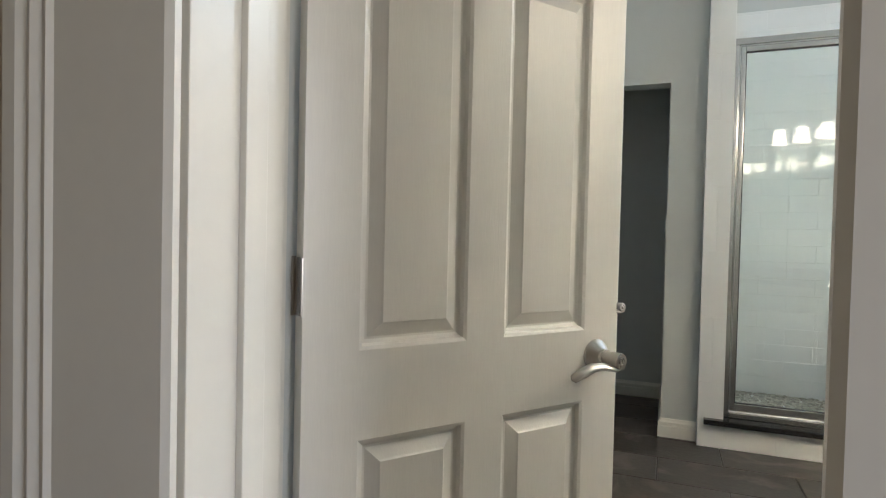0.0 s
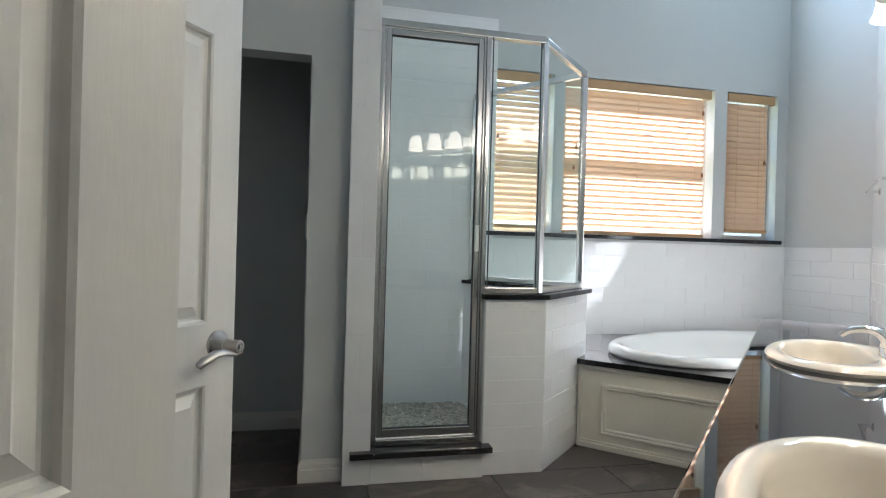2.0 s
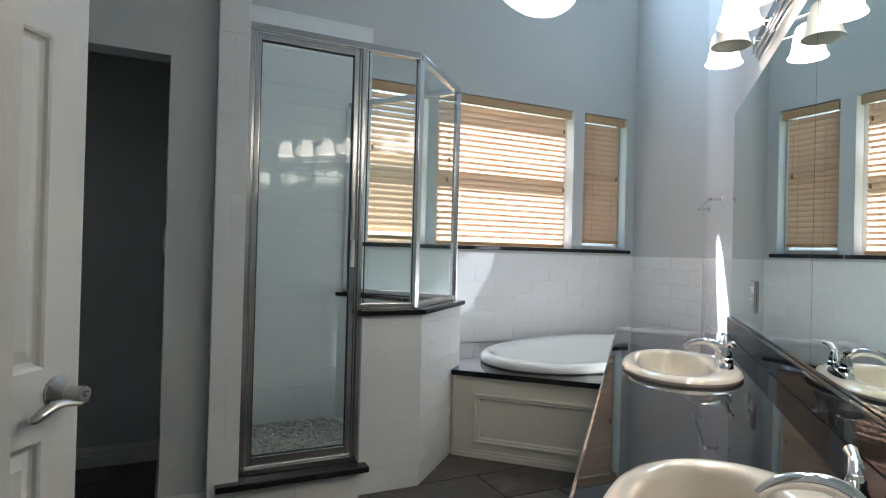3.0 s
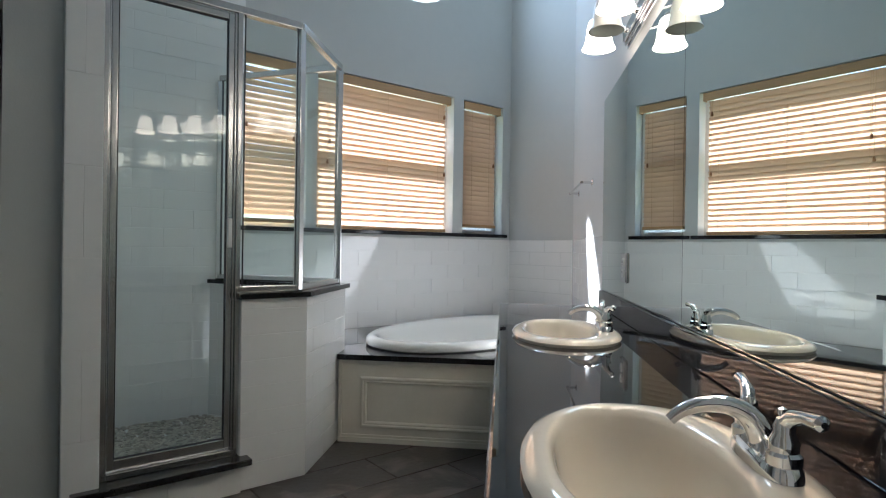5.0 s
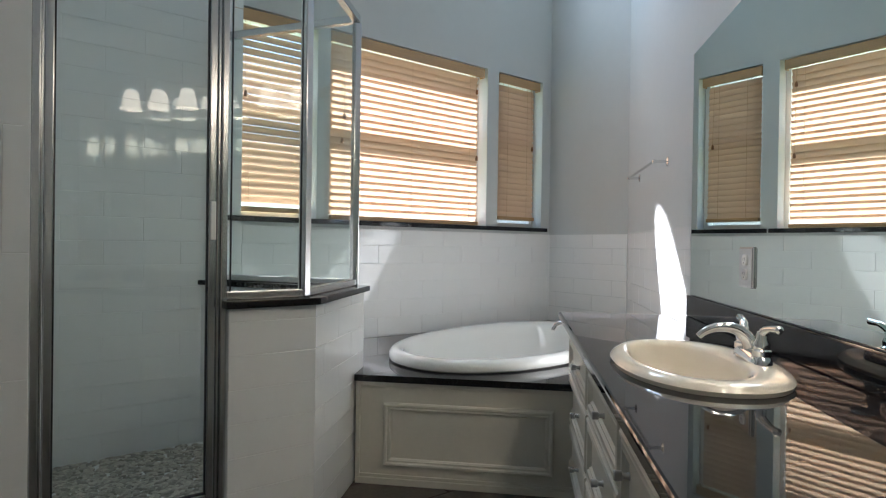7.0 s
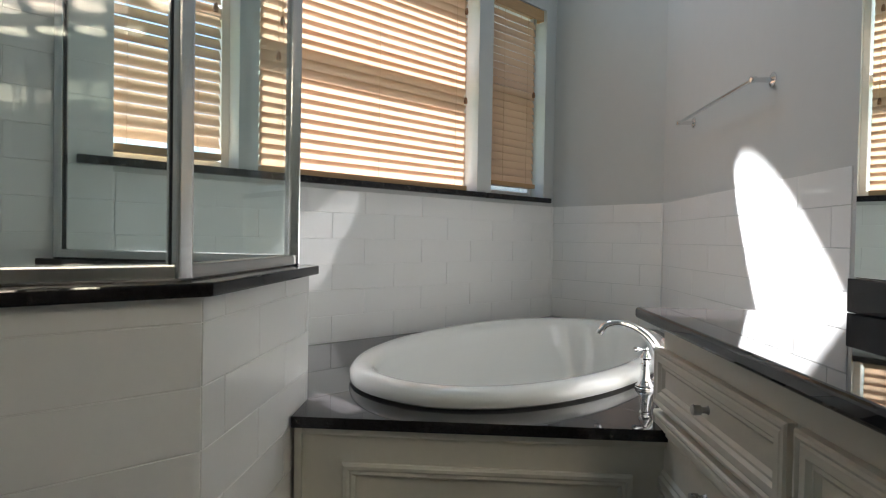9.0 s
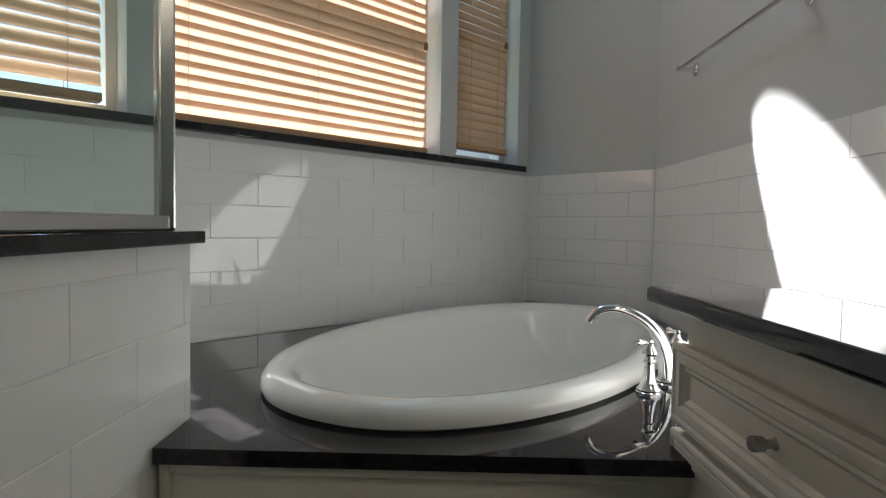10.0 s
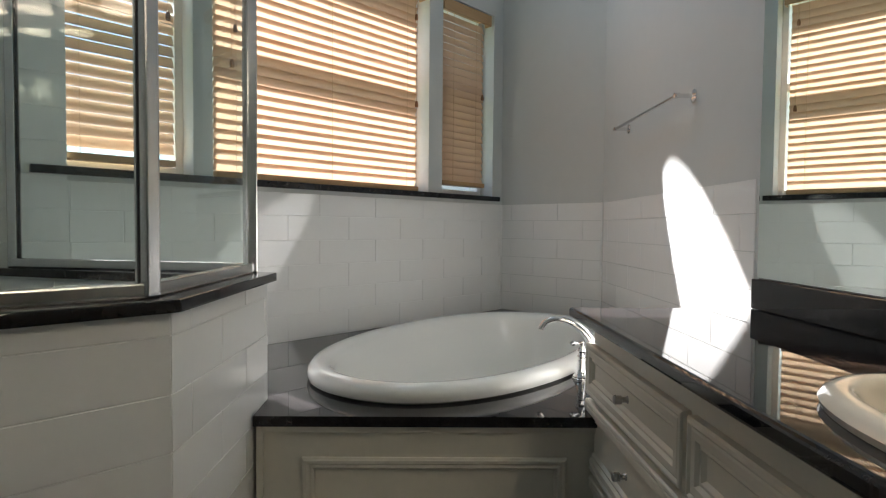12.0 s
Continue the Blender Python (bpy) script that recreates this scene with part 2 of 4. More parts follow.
def piece(key, make, mat, name, parent, m):
    """A small object that shares its mesh with all alike pieces."""
    if key not in SHARED:
        bm = make()
        me = bpy.data.meshes.new(name)
        bmesh.ops.recalc_face_normals(bm, faces=bm.faces)
        bm.to_mesh(me)
        bm.free()
        me.materials.append(mat)
        SHARED[key] = me
    ob = new(name, SHARED[key])
    ob.parent = parent
    ob.matrix_local = m
    return ob


def tile_mesh(l, h, d, c=0.0010):
    """A tile standing in xz with its face at y = -d and eased edges."""
    bm = bmesh.new()
    loft([[(0, 0, 0), (l, 0, 0), (l, 0, h), (0, 0, h)], [(0, -d + c, 0), (l, -d + c, 0), (l, -d + c, h), (0, -d + c, h)],
          [(c, -d, c), (l - c, -d, c), (l - c, -d, h - c), (c, -d, h - c)]], cap1=True, bm=bm)
    return bm


ROW, LEN, JOINT = 0.1165, 0.346, 0.0019


def tile_field(parent, p0, p1, z0, z1, shift=0.0, row=ROW, length=LEN, mat=TILE, deep=0.0024, first=0):
    """Running-bond wall tiles on the face that runs from p0 to p1 (the room on its left-hand back side: face normal is to the right of p0 to p1)."""
    a, b = Vector((*p0, 0)), Vector((*p1, 0))
    total = (b - a).length
    ang = math.atan2(b.y - a.y, b.x - a.x)
    base = Matrix.Translation((a.x, a.y, 0)) @ Matrix.Rotation(ang, 4, "Z")
    z, k = z0, first
    while z < z1 - 0.015:
        h = min(row, z1 - z)
        x = -((shift + (k % 2) * length / 2) % length)
        while x < total - 0.004:
            xa, xb = max(x, 0.0), min(x + length, total)
            if xb - xa > 0.012:
                l, hh = round(xb - xa - JOINT, 4), round(h - JOINT, 4)
                m = base @ Matrix.Translation((xa + JOINT / 2, 0, z + JOINT / 2)) @ pose(0, 0, 0, random.uniform(-0.12, 0.12), 0, random.uniform(-0.10, 0.10))
                piece(("tile", l, hh, deep), lambda: tile_mesh(l, hh, deep), mat, "tile", parent, m)
            x += length
        z += row
        k += 1

# ---- structure ----
CEIL_Z = 4.6
WY = 6.25           # face of the window wall
W0 = 1.02           # face of the vanity wall, off the diagonal
WF = 1.53           # front of the counter
EY = 2.37           # bathroom face of the entry wall
SX = 0.640          # shower's side wall
C1, C2 = (4.06, WY), (4.08, 4.08 + W0 / R2)
NEAR = (EY - W0 / R2, EY)


def structure(name, bm, mat, label, category):
    return tagged(part(name, bm, mat), label, category, kind="structure")


def wall_with_openings(x0, x1, y0, y1, z0, z1, holes, rounds=()):
    """A wall along x, with oblong holes (xa, xb, za, zb) and round ones (x, z, r)."""
    bm = bmesh.new()
    cells = list(holes) + [(cx - r - 0.08, cx + r + 0.08, cz - r - 0.08, cz + r + 0.08) for cx, cz, r in rounds]
    xs = sorted({x0, x1, *[c for h in cells for c in h[:2]]})
    zs = sorted({z0, z1, *[c for h in cells for c in h[2:]]})
    inside = lambda x, z: any(a < x < b and c < z < d for a, b, c, d in cells)
    solid = {(i, k) for i in range(len(xs) - 1) for k in range(len(zs) - 1) if not inside((xs[i] + xs[i + 1]) / 2, (zs[k] + zs[k + 1]) / 2)}
    cache = {}

    def v(x, y, z):
        key = (round(x, 5), round(y, 5), round(z, 5))
        if key not in cache:
            cache[key] = bm.verts.new((x, y, z))
        return cache[key]
    for i, k in solid:
        xa, xb, za, zb = xs[i], xs[i + 1], zs[k], zs[k + 1]
        bm.faces.new((v(xa, y0, za), v(xb, y0, za), v(xb, y0, zb), v(xa, y0, zb)))
        bm.faces.new((v(xa, y1, zb), v(xb, y1, zb), v(xb, y1, za), v(xa, y1, za)))
        for di, dk, q in ((-1, 0, (xa, za, xa, zb)), (1, 0, (xb, zb, xb, za)), (0, -1, (xb, za, xa, za)), (0, 1, (xa, zb, xb, zb))):
            n = (i + di, k + dk)
            mid = ((xa + xb) / 2 + di * (xb - xa), (za + zb) / 2 + dk * (zb - za))
            in_round = any(abs(mid[0] - cx) < r + 0.08 and abs(mid[1] - cz) < r + 0.08 for cx, cz, r in rounds)
            if n not in solid and not in_round:
                bm.faces.new((v(q[0], y0, q[1]), v(q[0], y1, q[1]), v(q[2], y1, q[3]), v(q[2], y0, q[3])))
    for cx, cz, r in rounds:
        n, e = 64, r + 0.08
        loops = {}
        for y in (y0, y1):
            sq, ci = [], []
            for i in range(n):
                t = 2 * math.pi * i / n
                c, s = math.cos(t), math.sin(t)
                k = e / max(abs(c), abs(s))
                sq.append(bm.verts.new((cx + k * c, y, cz + k * s)))
                ci.append(bm.verts.new((cx + r * c, y, cz + r * s)))
            loops[y] = ci
            for i in range(n):
                j = (i + 1) % n
                bm.faces.new((sq[i], sq[j], ci[j], ci[i]))
        for i in range(n):
            j = (i + 1) % n
            bm.faces.new((loops[y0][i], loops[y0][j], loops[y1][j], loops[y1][i]))
    return bm


WIN = {"a": (1.535, 2.045), "b": (2.125, 3.385), "c": (3.495, 3.965)}
WZ = (1.237, 2.395)
ROUND = (2.93, 3.63, 0.535)
wall_north = structure("wall_north", wall_with_openings(SX - 0.12, 4.3, WY, WY + 0.16, -0.1, CEIL_Z, [(*w, *WZ) for w in WIN.values()], [ROUND]), WALL,
                       "pale blue-grey painted wall with three windows and a round one", "wall")
wall_east = structure("wall_east", prism([C1, (4.3, WY), (4.3, C2[1]), C2], -0.1, CEIL_Z), WALL, "short pale blue-grey wall beside the bathtub", "wall")
wall_diagonal = structure("wall_vanity", prism([C2, (C2[0] + 0.2, C2[1] - 0.05), (NEAR[0] + 0.2, NEAR[1] - 0.05), NEAR], -0.1, CEIL_Z), WALL,
                          "pale blue-grey wall behind the vanity mirror and towel bar", "wall")
DX = (-0.222, 0.56)
wall_south = structure("wall_south", wall_with_openings(-3.0, 3.2, EY - 0.19, EY, -0.1, CEIL_Z, [(*DX, -0.2, 2.05)]), WALL, "painted wall with the entry doorway", "wall")
structure("wall_bedroom_north", wall_with_openings(-3.0, 3.2, EY - 0.197, EY - 0.191, 0.0, 2.7, [(*DX, -0.2, 2.05)]), HALL, "warm beige bedroom wall round the doorway", "wall")
D2Y = (3.40, 4.04)
wall_west = structure("wall_west", boxes((-0.33, -0.21, EY, D2Y[0] - 0.02, -0.1, CEIL_Z), (-0.33, -0.21, D2Y[1] + 0.02, 5.09, -0.1, CEIL_Z), (-0.33, -0.21, D2Y[0] - 0.02, D2Y[1] + 0.02, 2.06, CEIL_Z)), WALL,
                      "pale blue-grey side wall with a door", "wall")
OX = 0.330          # right side of the dark opening
wall_niche = structure("wall_opening", wall_with_openings(-1.3, 0.514, 5.09, 5.21, -0.1, CEIL_Z, [(-0.55, OX, -0.2, 1.985)]), WALL, "pale grey wall with a plain opening to a dark alcove", "wall")
for bounds in ((-1.3, OX + 0.2, 5.9, 6.0, -0.1, 2.5), (-1.42, -1.3, 4.9, 6.0, -0.1, 2.5), (OX, OX + 0.2, 5.21, 5.9, -0.1, 2.5)):
    structure("wall_alcove", boxes(bounds), WALL, "pale grey wall of the unlit alcove", "wall")
structure("ceiling_alcove", boxes((-1.42, OX + 0.2, 5.21, 6.0, 2.5, 2.6)), CEIL, "plain ceiling of the alcove", "ceiling")
wall_pilaster = structure("wall_pilaster", boxes((0.515, SX, 5.02, 5.212, -0.1, CEIL_Z)), WALL, "narrow tiled pier beside the shower door", "wall")
wall_shower = structure("wall_shower", boxes((SX - 0.12, SX, 5.212, WY, -0.1, CEIL_Z)), WALL, "full-height wall at the side of the shower", "wall")
structure("wall_toilet_room", boxes((-1.3, -1.2, EY, 5.09, -0.1, CEIL_Z)), WALL, "plain wall of the next room", "wall")
structure("ceiling", boxes((-3.1, 4.5, EY - 0.19, WY + 0.2, CEIL_Z, CEIL_Z + 0.1)), CEIL, "plain white ceiling", "ceiling")
# the room that the walk starts in
structure("wall_bedroom", boxes((-3.1, -3.0, -2.5, EY - 0.19, -0.1, 2.7)), HALL, "warm beige bedroom wall", "wall")
# the opening in this unseen wall is added for the bedroom's lamp
structure("wall_bedroom_east", boxes((3.2, 3.3, -2.5, 0.4, -0.1, 2.7), (3.2, 3.3, 1.6, EY, -0.1, 2.7), (3.2, 3.3, 0.4, 1.6, -0.1, 0.8), (3.2, 3.3, 0.4, 1.6, 2.2, 2.7)), HALL, "unseen warm beige bedroom wall with an opening added for a lamp", "wall")
structure("wall_bedroom_south", boxes((-3.1, 3.3, -2.6, -2.5, -0.1, 2.7)), HALL, "warm beige bedroom wall", "wall")
structure("ceiling_bedroom", boxes((-3.1, 3.3, -2.6, EY - 0.20, 2.7, 2.8)), CEIL, "white bedroom ceiling", "ceiling")
structure("floor_bedroom", boxes((-3.1, 3.3, -2.6, EY - 0.07, -0.1, 0.0)), CARPET, "beige carpet of the bedroom", "floor")
floor = structure("floor", boxes((-1.4, 4.3, EY - 0.07, WY, -0.1, -0.006)), FGROUT, "dark slate-look floor tiles laid in running bond", "floor")
structure("ground", boxes((-400, 400, WY + 0.25, 600, -0.7, -0.4)), EARTH, "lawn outside the house", "ground")

# unseen block, added outside so that direct sun misses the right-hand window
blocker = root("sun_blocker", 4.2, 7.8, -0.4, label="unseen block outside, added to keep sun off the right-hand window", category="building", kind="structure")
part("wall", boxes((-0.77, 1.2, -0.7, 2.0, 0.0, 4.9)), CEIL, blocker)
part("roof", boxes((-0.8, 1.3, -0.72, 2.1, 4.9, 5.05)), FGROUT, blocker)

# round window: frame ring and pane
rw = root("window_round", ROUND[0], WY + 0.12, ROUND[1], label="large round white-framed window above the bathtub", category="window", kind="structure")
def round_ring(profile, n=72):
    """A ring turned about the y axis from (radius, y) pairs."""
    return loft([[(r * math.cos(2 * math.pi * i / n), y, r * math.sin(2 * math.pi * i / n)) for i in range(n)] for r, y in profile], closed=True)


part("window_frame", round_ring(((0.534, 0.0), (0.530, 0.0), (0.526, 0.004), (0.526, 0.03), (0.530, 0.035), (0.534, 0.035))), VINYL, rw)
bm = bmesh.new()
loft([[(0.528 * math.cos(2 * math.pi * i / 72), y, 0.528 * math.sin(2 * math.pi * i / 72)) for i in range(72)] for y in (0.014, 0.020)], cap0=True, cap1=True, bm=bm)
p = part("pane", bm, PANE, rw)
p.visible_shadow = False


def window_unit(key, name):
    x0, x1 = WIN[key]
    w, h = x1 - x0, WZ[1] - WZ[0]
    r = root(name, x0, WY + 0.1, WZ[0], label="white vinyl sash window with a granite sill behind wooden blinds", category="window", kind="structure")
    f = 0.035
    part("window_frame", boxes((0.002, f, 0, 0.07, 0.002, h - 0.002), (w - f, w - 0.002, 0, 0.07, 0.002, h - 0.002), (f, w - f, 0, 0.07, 0.002, f), (f, w - f, 0, 0.07, h - f, h - 0.002), bevel=0.003), VINYL, r)
    part("meeting_rail", boxes((f, w - f, 0.005, 0.06, h * 0.53, h * 0.53 + 0.045), bevel=0.003), VINYL, r)
    for za, zb in ((f, h * 0.53), (h * 0.53 + 0.045, h - f)):
        g = part("pane", boxes((f, w - f, 0.03, 0.036, za, zb)), PANE, r)
        g.visible_shadow = False
    part("window_sill", boxes((-0.045, w + 0.045, -0.13, -0.101, -0.03, 0.0), bevel=0.004), GRANITE, r, "polished black granite sill")
    part("sill_inside", boxes((0.001, w - 0.001, -0.101, 0.0, -0.002, 0.0005)), GRANITE, r)
    return r


for key, name in (("a", "window_1"), ("b", "window_2"), ("c", "window_3")):
    window_unit(key, name)

# ---- door frames, skirting ----
WIDE = ((0.0, 0.010), (0.01, 0.016), (0.20, 0.016), (0.208, 0.022), (0.222, 0.017), (0.236, 0.024), (0.252, 0.017), (0.265, 0.024), (0.29, 0.024), (0.30, 0.018))


def casing(name, label, x0, x1, top, y, out, w=0.085, prof=None):
    """Moulded casing round an opening along x; out: +1 faces +y, -1 faces -y."""
    r = root(name, 0, y, 0, label=label, category="door casing", kind="structure")
    prof = prof or ((0.0, 0.010), (0.012, 0.016), (0.03, 0.013), (0.05, 0.016), (0.062, 0.021), (w, 0.021))
    for side in ("l", "r"):
        bm = bmesh.new()
        e = x0 if side == "l" else x1
        s = -1 if side == "l" else 1
        pts = [(e + s * d, out * t) for d, t in prof] + [(e + s * w, 0.0), (e, 0.0)]
        loft([[(px, py, z) for px, py in pts] for z in (0.0, top + 0.0)], cap0=True, cap1=True, bm=bm)
        part("casing_leg", bm, TRIM, r)
    bm = bmesh.new()
    pts = [(top + d, out * t) for d, t in prof] + [(top + w, 0.0), (top, 0.0)]
    loft([[(px, py, pz) for pz, py in pts] for px in (x0 - w, x1 + w)], cap0=True, cap1=True, bm=bm)
    part("casing_head", bm, TRIM, r)
    return r


casing("door_casing", "white moulded casing of the entry doorway", DX[0] + 0.015, 0.458, 2.035, EY - 0.198, -1, 0.30, WIDE)
casing("door_casing", "white moulded casing of the entry doorway", DX[0] + 0.015, DX[1] - 0.015, 2.035, EY, 1, 0.07)
jamb = root("door_jamb", 0, EY - 0.19, 0, label="white painted jamb and stop of the entry doorway", category="door jamb", kind="structure")
part("jamb_leg", boxes((DX[0] + 0.001, DX[0] + 0.018, 0.002, 0.188, 0, 2.03), bevel=0.002), TRIM, jamb)
part("jamb_leg", boxes((DX[1] - 0.018, DX[1] - 0.001, 0.002, 0.188, 0, 2.03), bevel=0.002), TRIM, jamb)
part("jamb_head", boxes((DX[0] + 0.001, DX[1] - 0.001, 0.002, 0.188, 2.031, 2.048), bevel=0.002), TRIM, jamb)
part("door_stop", boxes((DX[0] + 0.018, DX[0] + 0.03, 0.09, 0.135, 0, 2.03), bevel=0.002), TRIM, jamb)
part("door_stop", boxes((DX[1] - 0.03, DX[1] - 0.018, 0.09, 0.135, 0, 2.03), bevel=0.002), TRIM, jamb)

BASE_PROF = ((0.0, 0.014), (0.06, 0.014), (0.066, 0.010), (0.07, 0.0125), (0.085, 0.0125), (0.092, 0.008), (0.105, 0.004))


def skirting(p0, p1, label="white moulded baseboard along the wall"):
    a, b = Vector((*p0, 0)), Vector((*p1, 0))
    ang = math.degrees(math.atan2(b.y - a.y, b.x - a.x))
    L = (b - a).length
    bm = bmesh.new()
    pts = [(-t, z) for z, t in BASE_PROF] + [(0.0, 0.105), (0.0, 0.0)]
    loft([[(x, y, z) for y, z in pts] for x in (0, L)], cap0=True, cap1=True, bm=bm)
    o = part("baseboard", bm, TRIM)
    o.matrix_world = pose(a.x, a.y, 0, 0, 0, ang)
    return tagged(o, label, "baseboard", kind="structure")


skirting((OX, 5.09), (0.514, 5.09))
skirting((-1.3, 5.9), (OX, 5.9))
skirting((OX, 5.9), (OX, 5.212))
skirting((OX, 5.21), (OX, 5.077))


# ---- doors ----
def door_leaf(name, m, label, width=0.69, height=2.02, lever_z=0.86, both=True):
    """Six-panel door; hinge edge at local x = 0, leaf along +x, thickness along -y (face at y = 0 looks to +y)."""
    r = new(name)
    r.matrix_world = m
    tagged(r, label, "door")
    t = 0.035
    st, mu = 0.094, 0.084
    pw = (width - 2 * st - mu) / 2
    xs = [0.0, st, st + pw, st + pw + mu, width - st, width]
    zs = [0.01, 0.21, 0.768, 0.915, 1.60, 1.69, 1.90, height]
    bm = bmesh.new()
    for i in range(5):
        for k in range(7):
            if i in (1, 3) and k in (1, 3, 5):
                continue
            box(bm, xs[i], xs[i + 1], -t, 0.0, zs[k], zs[k + 1])
    bmesh.ops.remove_doubles(bm, verts=bm.verts, dist=1e-5)
    inner = [f for f in bm.faces if sum(1 for g in bm.faces if g is not f and set(g.verts) == set(f.verts))]
    bmesh.ops.delete(bm, geom=inner, context="FACES")
    part("leaf", bm, DOORP, r)
    steps = ((0.0, 0.0), (0.006, -0.003), (0.009, -0.011), (0.015, -0.014), (0.019, -0.014), (0.040, -0.004), (0.043, -0.002))
    for i in (1, 3):
        for k in (1, 3, 5):
            bm = bmesh.new()
            panel_rings(xs[i], xs[i + 1], zs[k], zs[k + 1], steps, 0.0, bm)
            panel_rings(xs[i], xs[i + 1], zs[k], zs[k + 1], [(a, -b) for a, b in steps], -t, bm)
            part("panel", bm, DOORP, r)
    hz = (0.25, 1.02, 1.80)
    for z in hz:
        bm = boxes((-0.002, 0.0, -t, 0.0, z - 0.045, z + 0.045))
        lathe([(0.006, z - 0.047), (0.006, z + 0.047)], 10, bm, at=(-0.003, 0.006, 0))
        part("hinge", bm, BRUSHED, r, "satin nickel hinge")
    for side in ((1, -1) if both else (1,)):
        y0 = 0.0 if side > 0 else -t
        rot = Matrix.Rotation(radians(-90 * side), 4, "X")
        x = width - 0.06
        bm = lathe([(0.034, 0), (0.034, 0.003), (0.032, 0.006), (0.019, 0.022), (0.0165, 0.026), (0.0165, 0.030)], 28, at=(x, y0, lever_z), m=rot)
        lv = part("lever_set", bm, BRUSHED, r, "satin nickel lever handle", smooth=True)
        bm = lathe([(0.0145, 0.028), (0.0150, 0.050), (0.0165, 0.066), (0.0150, 0.070), (0.0085, 0.0705), (0.0085, 0.068), (0.006, 0.068), (0.0045, 0.073), (0.0, 0.0735)], 22, at=(x, y0, lever_z), m=rot)
        y1 = y0 + side * 0.056
        pts = [(x + 0.010, y1 + side * 0.010, lever_z - 0.012), (x - 0.010, y1 + side * 0.006, lever_z - 0.016), (x - 0.035, y1, lever_z - 0.010), (x - 0.060, y1 - side * 0.004, lever_z - 0.010), (x - 0.085, y1 - side * 0.008, lever_z - 0.020), (x - 0.104, y1 - side * 0.012, lever_z - 0.030), (x - 0.108, y1 - side * 0.013, lever_z - 0.031)]
        tube(pts, [0.006, 0.0075, 0.009, 0.0105, 0.0115, 0.009, 0.003], 14, bm=bm, flat=0.55)
        part("lever", bm, BRUSHED, lv, smooth=True)
    part("latch_plate", boxes((width, width + 0.0015, -0.03, -0.006, lever_z - 0.028, lever_z + 0.028)), BRUSHED, r)
    return r


HINGE = (-0.204, 2.402)
door_leaf("entry_door", pose(HINGE[0], HINGE[1], 0, 0, 0, 52.8), "white painted six-panel door standing open with a nickel lever")
door_leaf("side_door", pose(-0.195, D2Y[0], 0, 0, 0, 56.5), "white six-panel door ajar in the side wall", width=0.61)
jamb2 = root("door_jamb", -0.33, 0, 0, label="white jamb of the side door", category="door jamb", kind="structure")
part("jamb_leg", boxes((0.0, 0.118, D2Y[0] - 0.018, D2Y[0] - 0.003, 0, 2.035)), TRIM, jamb2)
part("jamb_leg", boxes((0.0, 0.118, D2Y[1] + 0.003, D2Y[1] + 0.018, 0, 2.035)), TRIM, jamb2)
part("jamb_head", boxes((0.0, 0.118, D2Y[0] - 0.018, D2Y[1] + 0.018, 2.036, 2.058)), TRIM, jamb2)

# ---- shower ----
HWT = 0.12
A0, A1 = (1.190, 5.04), (1.503, 5.04)       # front half wall
A2 = (A1[0] + 0.452, A1[1] + 0.452)         # corner next to the bathtub
A3 = (1.50, WY)             # where the third half wall meets the window wall
HZ = 0.863


def inset(pts, d):
    """Move an open plan line to its left by d."""
    out = []
    for i, p in enumerate(pts):
        dirs = []
        if i:
            dirs.append((Vector(p) - Vector(pts[i - 1])).normalized())
        if i < len(pts) - 1:
            dirs.append((Vector(pts[i + 1]) - Vector(p)).normalized())
        ns = [Vector((-v.y, v.x)) for v in dirs]
        n = sum(ns, Vector((0, 0))).normalized()
        out.append(tuple(Vector(p) + n * d / n.dot(ns[0])))
    return out


line = [A0, A1, A2, A3]
back = inset(line, HWT)
half_wall = structure("half_wall", prism(line[:3] + [A3] + [(back[3][0], WY)] + back[2::-1], 0, HZ), GROUT, "white-tiled half wall round the shower", "half wall")
lo, li_ = inset(line, -0.026), inset(line, HWT + 0.02)
lo[0], li_[0] = (A0[0] - 0.015, A0[1] - 0.026), (A0[0] - 0.015, A0[1] + HWT + 0.02)
ledge = tagged(part("ledge", prism(lo[:3] + [(A3[0] + 0.03, WY - 0.008)] + [(back[3][0] - 0.02, WY - 0.008)] + li_[2::-1], HZ, HZ + 0.026, bevel=0.004), GRANITE), "black granite ledge capping the shower half wall", "ledge", kind="structure")

curb = structure("shower_curb", boxes((SX + 0.001, A0[0] - 0.001, 5.02, 5.14, 0, 0.128)), TILE, "white shower curb under the glass door", "curb")
part("curb_sill", boxes((0.545, 1.225, 4.972, 5.16, 0.13, 0.158), bevel=0.005), GRANITE, curb, "black granite sill")
structure("shower_base", prism([(SX, 5.14), (back[0][0], 5.14), back[0], back[1], back[2], (back[3][0], WY - 0.004), (SX, WY - 0.004)], 0, 0.03), GROUT, "shower floor under the pebbles", "floor")


def frame_bar(p0, p1, z0, z1, w, d, grooves=True):
    """An extruded aluminium bar between two plan points (or upright when they are one)."""
    a, b = Vector((*p0, 0)), Vector((*p1, 0))
    ang = math.atan2(b.y - a.y, b.x - a.x)
    m = Matrix.Translation(a) @ Matrix.Rotation(ang, 4, "Z")
    bm = bmesh.new()
    box(bm, 0, (b - a).length, -d / 2, d / 2, z0, z1, bevel=0.004, m=m)
    return bm


enc = root("shower_enclosure", 0, 0, 0, label="framed glass shower enclosure with a satin aluminium frame", category="shower enclosure")
FY, TZ = 5.085, 2.152
P0, P1, P2 = (1.190, FY), (1.478, FY), (1.478 + 0.44, FY + 0.44)
P3 = (1.445, WY - 0.02)
X0, X1 = SX + 0.002, 1.190
SZ = 0.158


